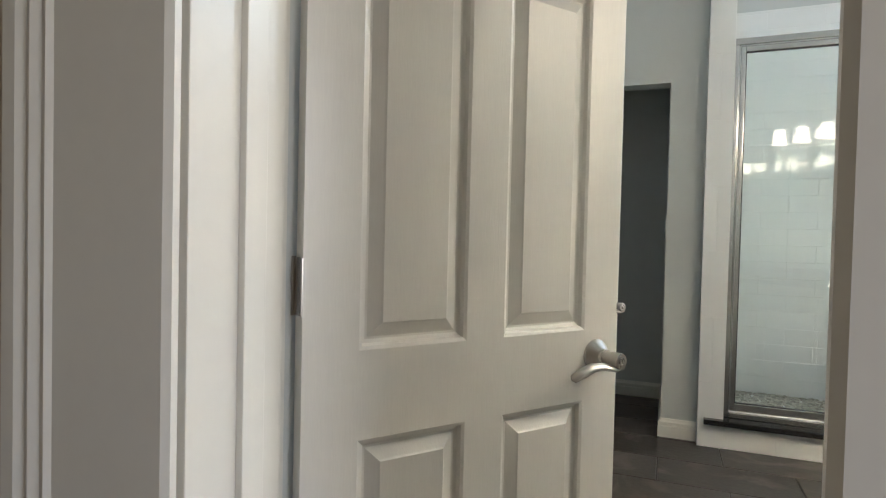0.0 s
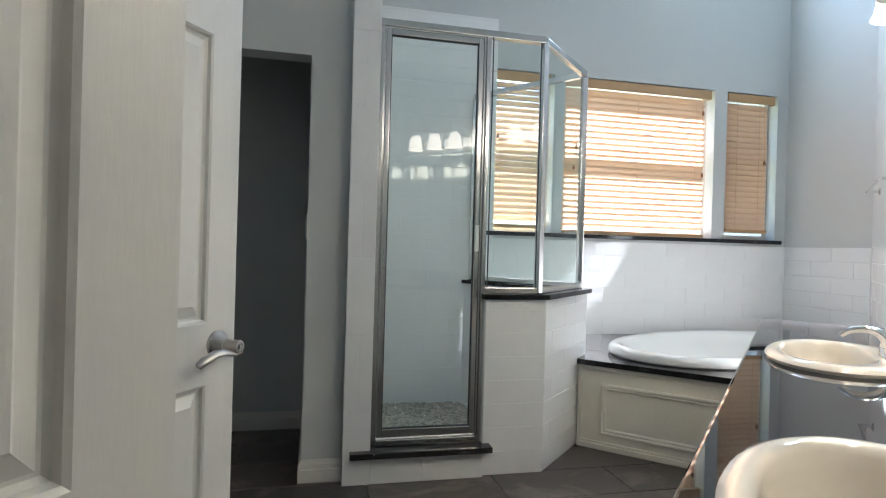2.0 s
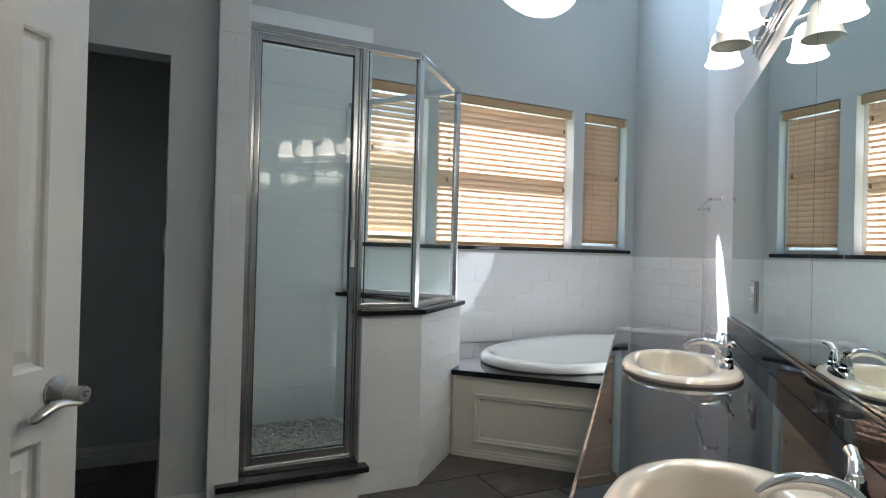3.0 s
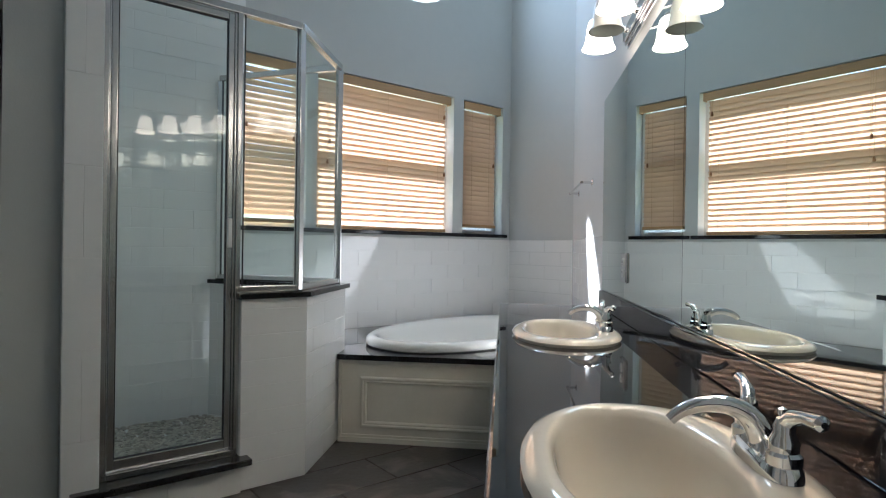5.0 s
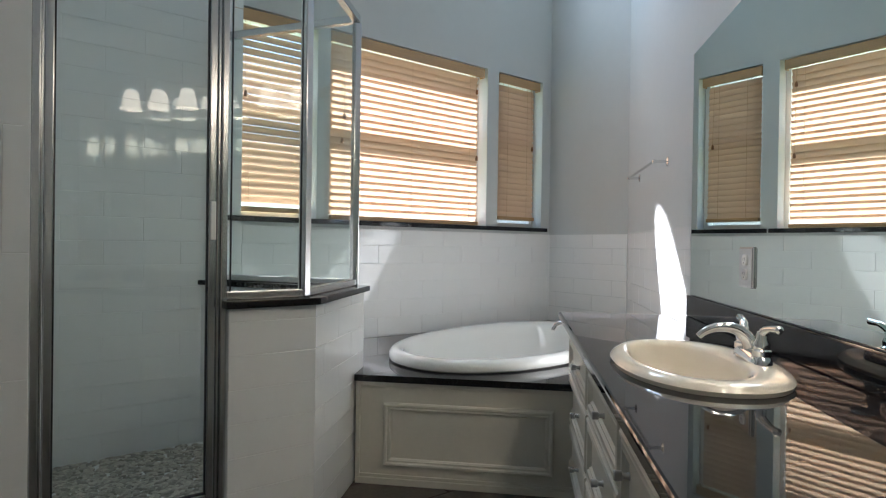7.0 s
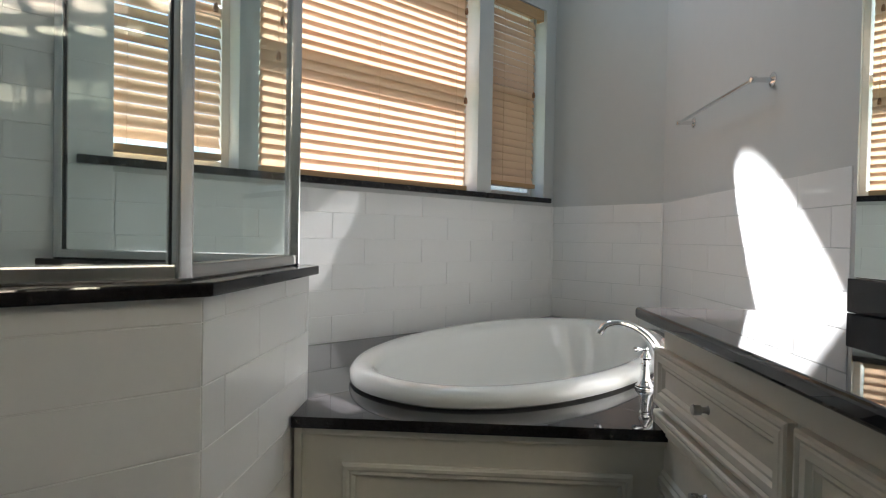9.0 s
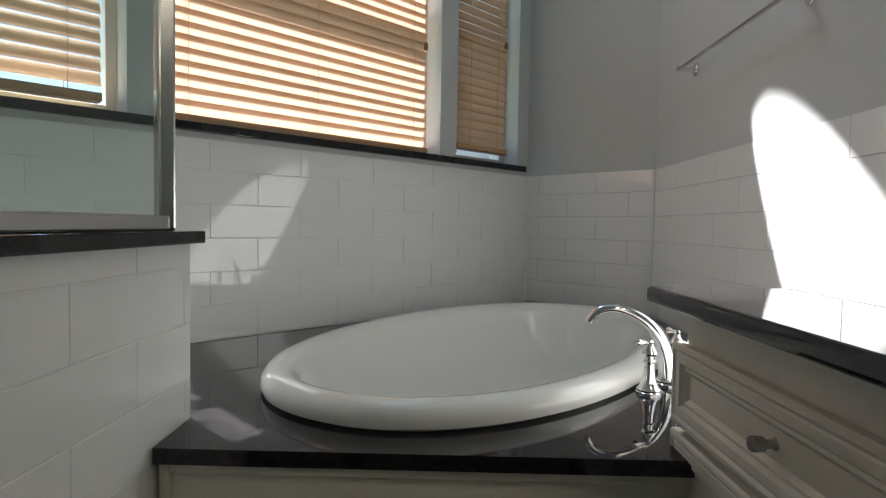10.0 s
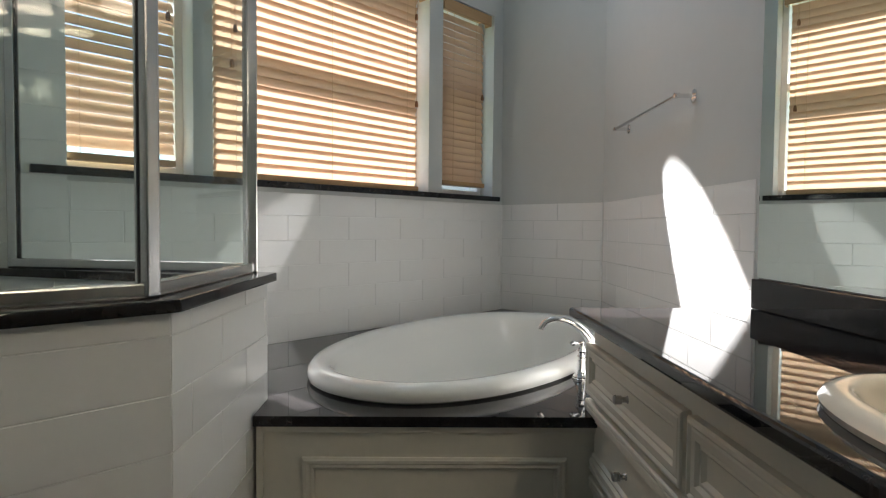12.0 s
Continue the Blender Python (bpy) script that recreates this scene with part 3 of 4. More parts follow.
def upright(x0, x1, y0, y1, z0, z1, name="post"):
    part(name, boxes((x0, x1, y0, y1, z0, z1), bevel=0.004), ALU, enc)


upright(X0, X0 + 0.024, FY - 0.022, FY + 0.022, SZ, TZ)
upright(X0 + 0.024, X0 + 0.030, FY - 0.014, FY + 0.014, SZ, TZ)
upright(X1 - 0.034, X1 - 0.022, FY - 0.016, FY + 0.016, SZ, TZ)
upright(X1 - 0.022, X1, FY - 0.024, FY + 0.024, SZ, TZ)
part("header", boxes((X0, P1[0], FY - 0.022, FY + 0.022, TZ, TZ + 0.035), bevel=0.004), ALU, enc)
part("threshold", boxes((X0 + 0.030, X1 - 0.034, FY - 0.026, FY + 0.02, SZ, SZ + 0.03), bevel=0.004), ALU, enc)
LZ = HZ + 0.026
for a, b in ((P1, P2), (P2, P3)):
    part("header", frame_bar(a, b, TZ, TZ + 0.035, 0.03, 0.036), ALU, enc)
for a, b in ((P0, P1), (P1, P2), (P2, P3)):
    part("bottom_rail", frame_bar(a, b, LZ, LZ + 0.03, 0.03, 0.03), ALU, enc)
    ad = (Vector(b) - Vector(a)).normalized()
    g = part("glass_pane", frame_bar(Vector(a) + ad * 0.012, Vector(b) - ad * 0.012, LZ + 0.03, TZ, 0, 0.006), GLASS, enc, "clear greenish glass")
    g.visible_shadow = False
    for q, k in ((a, 1), (b, -1)):
        c = Vector(q) + ad * 0.017 * k
        part("gasket", frame_bar(c - ad * 0.002, c + ad * 0.002, LZ + 0.03, TZ, 0, 0.012), RUBBER, enc)
for c, ang in ((P1, 22.5), (P2, 90)):
    bm = bmesh.new()
    box(bm, -0.017, 0.017, -0.017, 0.017, LZ, TZ, bevel=0.005, m=Matrix.Translation((*c, 0)) @ Matrix.Rotation(radians(ang), 4, "Z"))
    part("post", bm, ALU, enc)
bm = bmesh.new()
box(bm, -0.015, 0.015, -0.015, 0.015, LZ, TZ, bevel=0.003, m=Matrix.Translation((*P3, 0)) @ Matrix.Rotation(radians(45), 4, "Z"))
part("wall_jamb", bm, ALU, enc)
# the glass door
gd = part("glass_door", boxes((X0 + 0.055, X1 - 0.059, FY - 0.003, FY + 0.003, SZ + 0.075, TZ - 0.035)), GLASS, enc, "clear glass door")
gd.visible_shadow = False
dx0, dx1, dz0, dz1 = X0 + 0.032, X1 - 0.036, SZ + 0.036, TZ - 0.006
for r_ in ((dx0, dx0 + 0.024, dz0, dz1), (dx1 - 0.024, dx1, dz0, dz1), (dx0 + 0.024, dx1 - 0.024, dz0, dz0 + 0.042), (dx0 + 0.024, dx1 - 0.024, dz1 - 0.03, dz1)):
    part("door_frame", boxes((r_[0], r_[1], FY - 0.013, FY + 0.013, r_[2], r_[3]), bevel=0.004), ALU, gd)
gx0, gx1, gz0, gz1 = dx0 + 0.024, dx1 - 0.024, dz0 + 0.042, dz1 - 0.03
part("gasket", boxes((gx0, gx0 + 0.004, FY - 0.006, FY + 0.006, gz0, gz1), (gx1 - 0.004, gx1, FY - 0.006, FY + 0.006, gz0, gz1), (gx0, gx1, FY - 0.006, FY + 0.006, gz0, gz0 + 0.004), (gx0, gx1, FY - 0.006, FY + 0.006, gz1 - 0.005, gz1)), RUBBER, gd)
part("pull_handle", boxes((dx1 - 0.022, dx1 - 0.004, FY - 0.032, FY - 0.013, 1.095, 1.225), bevel=0.004), PLASTIC, gd, "white plastic pull handle")

# ---- bathtub and its deck ----
TC, TA, TB, TR = (2.967, 5.511), 0.872, 0.512, 13.4
UF = 5.103


def deck_outline():
    pts = [uw(UF, W0 + 0.012), uw(UF, (A1[1] - A1[0]) * R2 - 0.008)]
    pts += [Vector((*A2, 0)) + Vector((0.006, 0.004, 0)), Vector((A3[0] + 0.012, WY - 0.012, 0)), Vector((C1[0] - 0.008, WY - 0.012, 0)), Vector((C2[0] - 0.012, C2[1] + 0.004, 0))]
    return [(p.x, p.y) for p in pts]


def slab_with_oval(outline, z0, z1, cx, cy, a, b, rot, n=96):
    """A slab with an oval hole: the hole's points are joined to the outline along rays from the oval's middle."""
    bm = bmesh.new()
    poly = [Vector((*p, 0)) for p in outline]
    c = Vector((cx, cy, 0))
    angs = [math.atan2(p.y - cy, p.x - cx) for p in poly] + [2 * math.pi * i / n - math.pi for i in range(n)]
    angs = sorted(set(round(t, 6) for t in angs))
    outer, inner = [], []
    for t in angs:
        d = Vector((math.cos(t), math.sin(t), 0))
        best = 9.0
        for p, q in zip(poly, poly[1:] + poly[:1]):
            e = q - p
            den = d.x * e.y - d.y * e.x
            if abs(den) > 1e-9:
                s = ((p.x - cx) * e.y - (p.y - cy) * e.x) / den
                k = ((p.x - cx) * d.y - (p.y - cy) * d.x) / den
                if s > 0 and -1e-6 <= k <= 1 + 1e-6:
                    best = min(best, s)
        outer.append(c + d * best)
        tl = t - radians(rot)
        r = 1 / math.sqrt((math.cos(tl) / a) ** 2 + (math.sin(tl) / b) ** 2)
        inner.append(c + d * r)
    rings = [[(p.x, p.y, z) for p in ps] for ps, z in ((outer, z0), (outer, z1), (inner, z1), (inner, z0))]
    return loft(rings, closed=True, bm=bm)


deck = tagged(part("tub_deck", slab_with_oval(deck_outline(), 0.468, 0.498, *TC, TA - 0.05, TB - 0.05, TR), GRANITE), "polished black granite deck round the bathtub", "tub deck", kind="structure")
tub = root("bathtub", TC[0], TC[1], 0.498, TR, label="white oval drop-in bathtub set in a granite deck", category="bathtub")
n = 96
prof = ((-0.06, -0.03), (-0.018, 0.001), (-0.004, 0.008), (0.0, 0.022), (-0.004, 0.040), (-0.018, 0.054), (-0.040, 0.060), (-0.062, 0.057), (-0.082, 0.045), (-0.095, 0.02), (-0.105, -0.03), (-0.135, -0.20), (-0.165, -0.32), (-0.21, -0.38), (-0.30, -0.405))
rings = [ring(TA + d, TB + d, z, n, 2.15) for d, z in prof]
part("basin", loft(rings, cap1=True), ACRYL, tub, smooth=True)
bm = lathe([(0.035, 0.0), (0.035, 0.006), (0.028, 0.012), (0.0, 0.013)], 24, at=(-0.35, 0.0, -0.404))
part("drain", bm, CHROME, tub)

# timber apron under the deck
apron = root_uw("tub_apron", 0, 0, 0, label="cream painted panelled front of the bathtub", category="tub apron", kind="structure")
wl, wr = (A1[1] - A1[0]) * R2 - 0.012, 1.49
part("panel_board", boxes((UF + 0.028, UF + 0.05, wr, wl, 0.0, 0.467)), CABP, apron)


def mitred_frame(x0, x1, z0, z1, prof, y):
    """A picture-frame moulding in the xz plane of profile (inset, y)."""
    return panel_rings(x0, x1, z0, z1, prof, y, cap=False)


def on_face_u(bm, u):
    """Turn a shape drawn in xz (x along w) to face down the vanity's direction at u."""
    bmesh.ops.transform(bm, matrix=Matrix.Translation((u, 0, 0)) @ Matrix.Rotation(radians(90), 4, "Z"), verts=bm.verts)
    return bm


mould = ((0.0, 0.0), (0.0, 0.010), (0.006, 0.016), (0.014, 0.016), (0.020, 0.010), (0.027, 0.012), (0.034, 0.006), (0.036, 0.0))
part("moulding", on_face_u(mitred_frame(1.60, 2.36, 0.085, 0.372, mould, 0.0), UF + 0.028), CABP, apron)
bm = boxes((UF + 0.012, UF + 0.028, wr, wl, 0.0, 0.03), (UF + 0.018, UF + 0.028, wr, wl, 0.03, 0.045), bevel=0.003)
part("base_moulding", bm, CABP, apron)
part("top_moulding", boxes((UF + 0.016, UF + 0.028, wr, wl, 0.445, 0.467), bevel=0.003), CABP, apron)
part("corner_trim", boxes((UF + 0.014, UF + 0.028, wl - 0.02, wl, 0.0, 0.467), bevel=0.003), CABP, apron)

# ---- vanity ----
UN, UE = 2.43, 5.195
nx = 0.69           # near end of the counter
VTURN = math.atan2(0.012, 1.0)


def front_w(u):
    """Front edge of the counter, off the diagonal, which opens slightly towards the bathtub."""
    return 1.55 + (u - 2.45) * 0.012


def vanity_plan(back_by, grow):
    """Plan of counter or cabinet: cut square to the entry wall at its near end."""
    w = front_w(2.45) - back_by
    a = Vector((nx - grow, nx - grow + w / R2, 0))
    return [(a.x, a.y), tuple(uw(UE + grow, front_w(UE) - back_by)[:2]), tuple(uw(UE + grow, W0 + 0.003)[:2]), (NEAR[0] + 0.004, EY + 0.006), (nx - grow, EY + 0.006)]


SINKS = ((2.775, 1.316), (4.055, 1.326))
SA, SB = 0.290, 0.186


def counter_mesh():
    """The top in one slab with two oval cut-outs and eased edges."""
    plan = vanity_plan(0.0, 0.0)
    um = (SINKS[0][0] + SINKS[1][0]) / 2
    mf, mb = tuple(uw(um, front_w(um))[:2]), tuple(uw(um, W0 + 0.003)[:2])
    bm = bmesh.new()
    for outline, (su, sw_) in (([plan[0], mf, mb, plan[3], plan[4]], SINKS[0]), ([mf, plan[1], plan[2], mb], SINKS[1])):
        c = uw(su, sw_)
        own = slab_with_oval(outline, 0.77, 0.80, c.x, c.y, SA - 0.022, SB - 0.022, 45)
        tmp = bpy.data.meshes.new("tmp")
        own.to_mesh(tmp)
        own.free()
        bm.from_mesh(tmp)
        bpy.data.meshes.remove(tmp)
    bmesh.ops.remove_doubles(bm, verts=bm.verts, dist=1e-4)
    seam = [f for f in bm.faces if abs(f.normal.z) < 0.1 and all(abs((v.co.x + v.co.y) * R2 - um) < 1e-3 for v in f.verts)]
    bmesh.ops.delete(bm, geom=seam, context="FACES")
    rim = [e for e in bm.edges if len(e.link_faces) == 2 and abs(e.verts[0].co.z - e.verts[1].co.z) < 1e-5 and e.calc_face_angle(0) > 1.0 and min((Vector(v.co[:2]) - Vector(uw(*s)[:2])).length for v in e.verts for s in SINKS) > SB and ((e.verts[0].co.y - e.verts[0].co.x) * R2 > 1.45 or (e.verts[0].co.x + e.verts[0].co.y) * R2 > UE - 0.01 or (e.verts[0].co.x < nx + 0.01 and e.verts[1].co.x < nx + 0.01))]
    bmesh.ops.bevel(bm, geom=rim, offset=0.008, segments=3, profile=0.5, affect="EDGES")
    return bm


counter = tagged(part("countertop", counter_mesh(), GRANITE), "long polished black granite vanity top", "countertop")
body = tagged(part("vanity_carcass", prism(vanity_plan(0.068, -0.03), 0.10, 0.64), CABP), "cream painted vanity cabinet with drawers", "vanity")


def hollow_band(plan, z0, z1, thick):
    """Upright walls of one thickness round a convex plan."""
    n, inner = len(plan), []
    mid = sum((Vector(p) for p in plan), Vector((0, 0))) / n
    for i in range(n):
        p, a, c = Vector(plan[i]), Vector(plan[i - 1]), Vector(plan[(i + 1) % n])
        d0, d1 = (p - a).normalized(), (c - p).normalized()
        n0, n1 = Vector((-d0.y, d0.x)), Vector((-d1.y, d1.x))
        if n0.dot(mid - p) < 0:
            n0.negate()
        if n1.dot(mid - p) < 0:
            n1.negate()
        inner.append(p + (n0 + n1) * thick / (1 + n0.dot(n1)))
    rings = [[(q[0], q[1], z) for q in line] for line, z in ((plan, z0), (plan, z1), (inner, z1), (inner, z0))]
    bm = loft(rings, closed=True)
    bmesh.ops.recalc_face_normals(bm, faces=bm.faces)
    return bm


part("top_rail", hollow_band(vanity_plan(0.068, -0.03), 0.64, 0.769, 0.018), CABP, body)
part("plinth", prism(vanity_plan(0.128, -0.05), 0.0, 0.10), CABP, body)
splash = tagged(part("backsplash", boxes((2.38, UE - 0.005, W0 + 0.003, W0 + 0.023, 0.801, 0.889), bevel=0.003), GRANITE), "black granite backsplash along the mirror", "backsplash")
splash.matrix_world = pose(0, 0, 0, 0, 0, 45)
FRONT = Matrix.Translation(uw(2.45, 1.55 - 0.068)) @ Matrix.Rotation(radians(45) + VTURN, 4, "Z")


def front(name, u0, u1, z0, z1, knobs, label=""):
    """A moulded drawer or door front on the vanity's face."""
    bm = bmesh.new()
    steps = ((0.0, 0.0), (0.0, 0.016), (0.004, 0.020), (0.010, 0.021), (0.016, 0.017), (0.020, 0.019), (0.034, 0.019), (0.040, 0.012), (0.046, 0.013), (0.054, 0.006), (0.060, 0.006))
    panel_rings(u0 - 2.45, u1 - 2.45, z0, z1, steps, 0.0, bm)
    o = part(name, bm, CABP, body)
    o.matrix_world = FRONT
    for ku, kz in knobs:
        bm = lathe([(0.010, 0.0), (0.007, 0.004), (0.0065, 0.014), (0.0105, 0.016), (0.0115, 0.030), (0.0105, 0.033), (0.0, 0.0335)], 18, at=(ku - 2.45, 0.006, kz), m=Matrix.Rotation(radians(-90), 4, "X"))
        part("knob", bm, BRUSHED, o, "brushed nickel knob", smooth=True)
    return o


for u0, u1 in ((4.545, 5.187), (3.93, 4.525)):
    for z0, z1 in ((0.545, 0.697), (0.335, 0.53), (0.125, 0.32)):
        front("drawer", u0, u1, z0, z1, [((u0 + u1) / 2, (z0 + z1) / 2)])
for u0, u1, k in ((3.50, 3.915, 3.86), (3.07, 3.485, 3.12), (2.62, 3.055, 3.0)):
    front("cabinet_door", u0, u1, 0.125, 0.685, [(k, 0.60)])


def sink(u, w):
    r = root_uw("sink", u, w, 0.80, label="oval biscuit-white china basin set in the granite top", category="sink", group="vanity basins")
    prof = [(-0.025, -0.004), (0.0, 0.0005), (0.003, 0.010), (-0.004, 0.020), (-0.018, 0.025)]
    rings = [ring(SA + d, SB + d, z, 64, 2.2) for d, z in prof]
    rings += [ring(SA - 0.040, SB - 0.052, 0.0262, 64, 2.2, cy=0.020), ring(SA - 0.050, SB - 0.062, 0.021, 64, 2.2, cy=0.022), ring(SA - 0.056, SB - 0.068, 0.010, 64, 2.2, cy=0.022)]
    for k in range(1, 13):
        f = k / 12
        d = 0.068 + (SB - 0.068 - 0.022) * (1 - math.cos(f * math.pi / 2)) ** 0.9
        rings.append(ring(SA + 0.012 - d * (1 + 0.45 * f), SB - d, 0.010 - 0.153 * math.sin(f * math.pi / 2), 64, cy=0.022 - 0.010 * f))
    part("bowl", loft(rings, cap1=True), BISCUIT, r, smooth=True)
    part("drain", lathe([(0.02, 0.0), (0.02, 0.003), (0.0, 0.0035)], 20, at=(0, 0.012, -0.1425)), CHROME, r)
    return r


def faucet(u, w):
    r = root_uw("basin_faucet", u, w, 0.826, label="chrome two-handle faucet with an arched spout on the basin", category="faucet", group="vanity faucets")
    part("base", loft([ring(0.082, 0.027, 0, 32, 2.8), ring(0.080, 0.026, 0.012, 32, 2.8), ring(0.070, 0.021, 0.022, 32, 2.6)], cap0=True, cap1=True), CHROME, r, smooth=True)
    pts = arc((0, 0.0, 0.012), (0, 0.006, 0.066), (0, 0.05, 0.074), 8) + arc((0, 0.05, 0.074), (0, 0.098, 0.078), (0, 0.122, 0.05), 8)[1:]
    part("spout", tube(pts, [0.019 - 0.0006 * i for i in range(len(pts))], 18, flat=0.8), CHROME, r, smooth=True)
    for s in (-1, 1):
        x = s * 0.055
        bm = lathe([(0.021, 0.018), (0.021, 0.03), (0.017, 0.034), (0.018, 0.046), (0.012, 0.058), (0.013, 0.064), (0.009, 0.074)], 22, at=(x, 0, 0))
        tube([(x, 0, 0.066), (x + s * 0.012, -0.004, 0.078), (x + s * 0.034, -0.008, 0.084), (x + s * 0.062, -0.012, 0.086), (x + s * 0.068, -0.012, 0.086)], [0.010, 0.010, 0.0075, 0.0095, 0.004], 14, bm=bm)
        part("handle", bm, CHROME, r, smooth=True)
    part("lift_rod", lathe([(0.003, 0.02), (0.003, 0.06), (0.006, 0.064), (0.006, 0.072), (0.0, 0.075)], 12, at=(0, -0.022, 0)), CHROME, r, smooth=True)
    return r


for u, w in SINKS:
    sink(u, w)
    faucet(u, w - 0.134)

# ---- mirror ----
MZ = (0.892, 1.925)
for u0, u1 in ((2.38, 3.704), (3.707, UE - 0.005)):
    m_ = root_uw("mirror", u0, W0, MZ[0], label="large frameless wall mirror above the vanity", category="mirror", group="vanity mirrors")
    part("glass", boxes((0, u1 - u0, 0.001, 0.006, 0, MZ[1] - MZ[0])), MIRROR, m_)
    part("edge", boxes((0, u1 - u0, 0.0002, 0.001, -0.002, MZ[1] - MZ[0] + 0.001)), RUBBER, m_)
outlet = root_uw("outlet", 4.55, W0 + 0.006, 0.966, label="mirror-finish outlet plate with two white sockets set on the mirror", category="outlet")
part("plate", boxes((-0.056, 0.056, 0, 0.006, 0, 0.130), (-0.052, 0.052, 0.006, 0.009, 0.004, 0.126), bevel=0.002), CHROME, outlet)
for z in (0.042, 0.088):
    bm = loft([ring(0.018, 0.018, d, 20, 3.0) for d in (0.0, 0.004)], cap0=True, cap1=True)
    bmesh.ops.transform(bm, matrix=Matrix.Translation((0, 0.009, z)) @ Matrix.Rotation(radians(-90), 4, "X"), verts=bm.verts)
    socket = part("socket", bm, PLASTIC, outlet, "white socket face")
    part("slots", boxes((-0.007, -0.005, 0.0128, 0.0134, z - 0.002, z + 0.008), (0.005, 0.007, 0.0128, 0.0134, z - 0.002, z + 0.008), (-0.002, 0.002, 0.0128, 0.0134, z - 0.011, z - 0.007)), RUBBER, socket)


def vanity_light(u0, lit):
    """Bar with four bell shades; u0: the first lamp."""
    r = root_uw("vanity_light", u0, W0, 1.98, label="chrome bar light with four lit frosted bell shades above the mirror", category="wall light", group="vanity lights")
    L = 3 * 0.2
    part("backplate", boxes((-0.10, L + 0.10, 0.0, 0.014, 0.0, 0.105), (-0.095, L + 0.095, 0.014, 0.024, 0.012, 0.093), (-0.09, L + 0.09, 0.024, 0.036, 0.028, 0.077), bevel=0.003), CHROME, r)
    for k in range(4):
        x = k * 0.2
        bm = tube(arc((x, 0.036, 0.052), (x, 0.10, 0.05), (x, 0.14, 0.09), 8) + arc((x, 0.14, 0.09), (x, 0.15, 0.125), (x, 0.15, 0.095), 6)[1:], 0.006, 10)
        lathe([(0.016, 0.0), (0.014, 0.008), (0.008, 0.012)], 16, bm, at=(x, 0.036, 0.052), m=Matrix.Rotation(radians(-90), 4, "X"))
        part("arm", bm, CHROME, r, smooth=True)
        part("socket_cup", lathe([(0.012, 0.118), (0.022, 0.112), (0.024, 0.085), (0.022, 0.084)], 20, at=(x, 0.15, 0)), CHROME, r, smooth=True)
        pr = ((0.028, 0.098), (0.040, 0.088), (0.047, 0.068), (0.051, 0.040), (0.054, 0.012), (0.060, -0.012), (0.069, -0.028))
        rings = [ring(a, a, z, 28, cx=x, cy=0.15) for a, z in pr] + [ring(a - 0.003, a - 0.003, z, 28, cx=x, cy=0.15) for a, z in reversed(pr)]
        sh = part("shade", loft(rings, closed=True), SHADE if lit[k] else SHADE_OFF, r, "frosted glass bell shade" if lit[k] else "unlit frosted glass bell shade", smooth=True)
        part("bulb", lathe([(0.0, 0.005), (0.014, 0.010), (0.020, 0.028), (0.018, 0.045), (0.011, 0.065), (0.011, 0.085)], 16, at=(x, 0.15, 0)), BULB if lit[k] else SHADE_OFF, sh, smooth=True)
    return r


vanity_light(2.88, (True, True, True, True))
vanity_light(3.83, (True, True, False, True))

# ---- towel bar ----
tb = root_uw("towel_bar", 5.65, W0, 1.533, label="slim chrome towel bar on two round posts", category="towel bar")
for x in (0.0, 0.718):
    bm = lathe([(0.025, 0.0), (0.025, 0.004), (0.018, 0.008), (0.009, 0.011), (0.008, 0.06), (0.011, 0.064), (0.011, 0.076), (0.0, 0.08)], 20, at=(x, 0, 0), m=Matrix.Rotation(radians(-90), 4, "X"))
    part("post", bm, CHROME, tb, smooth=True)
part("bar", tube([(-0.02, 0.068, 0), (0.738, 0.068, 0)], 0.0075, 14), CHROME, tb, smooth=True)


# ---- tub filler ----
fill = root("tub_filler", 2.988, 4.941, 0.498, 128.6, label="chrome arched tub filler with two lever handles on the granite deck", category="faucet")
part("base", lathe([(0.034, 0.0), (0.034, 0.004), (0.030, 0.007), (0.031, 0.011), (0.027, 0.015), (0.024, 0.022)], 28), CHROME, fill, smooth=True)
pts = arc((0, 0, 0.012), (0.0, 0, 0.13), (0.075, 0, 0.175), 12) + arc((0.075, 0, 0.175), (0.145, 0, 0.215), (0.190, 0, 0.185), 10)[1:] + [Vector((0.205, 0, 0.165)), Vector((0.207, 0, 0.158))]
part("spout", tube(pts, [0.028 - 0.0155 * min(1, i / 14) for i in range(len(pts))], 20, flat=0.85), CHROME, fill, smooth=True)


def filler_handle(x, y, turn):
    """Bell-shaped lever handle standing on the deck at world x, y."""
    m = fill.matrix_world.inverted() @ pose(x, y, 0.498, 0, 0, turn)
    bm = lathe([(0.032, 0.0), (0.032, 0.004), (0.029, 0.006), (0.030, 0.010), (0.024, 0.016), (0.017, 0.032), (0.0135, 0.055), (0.012, 0.074), (0.016, 0.077), (0.016, 0.081), (0.0125, 0.084), (0.0125, 0.092),
                (0.018, 0.096), (0.019, 0.100), (0.015, 0.108), (0.009, 0.118), (0.0075, 0.124), (0.010, 0.128), (0.007, 0.134)], 28)
    lever = tube([(0, 0, 0.126), (0.014, 0, 0.127), (0.022, 0, 0.127), (0.030, 0, 0.128), (0.040, 0, 0.128), (0.044, 0, 0.128)], [0.0055, 0.005, 0.0055, 0.0095, 0.0085, 0.003], 14)
    for b in (bm, lever):
        bmesh.ops.transform(b, matrix=m, verts=b.verts)
    body_ = part("handle", bm, CHROME, fill, "bell-shaped chrome handle", smooth=True)
    part("lever", lever, CHROME, body_, smooth=True)


filler_handle(2.875, 4.938, 150.0)
filler_handle(3.070, 4.955, 60.0)


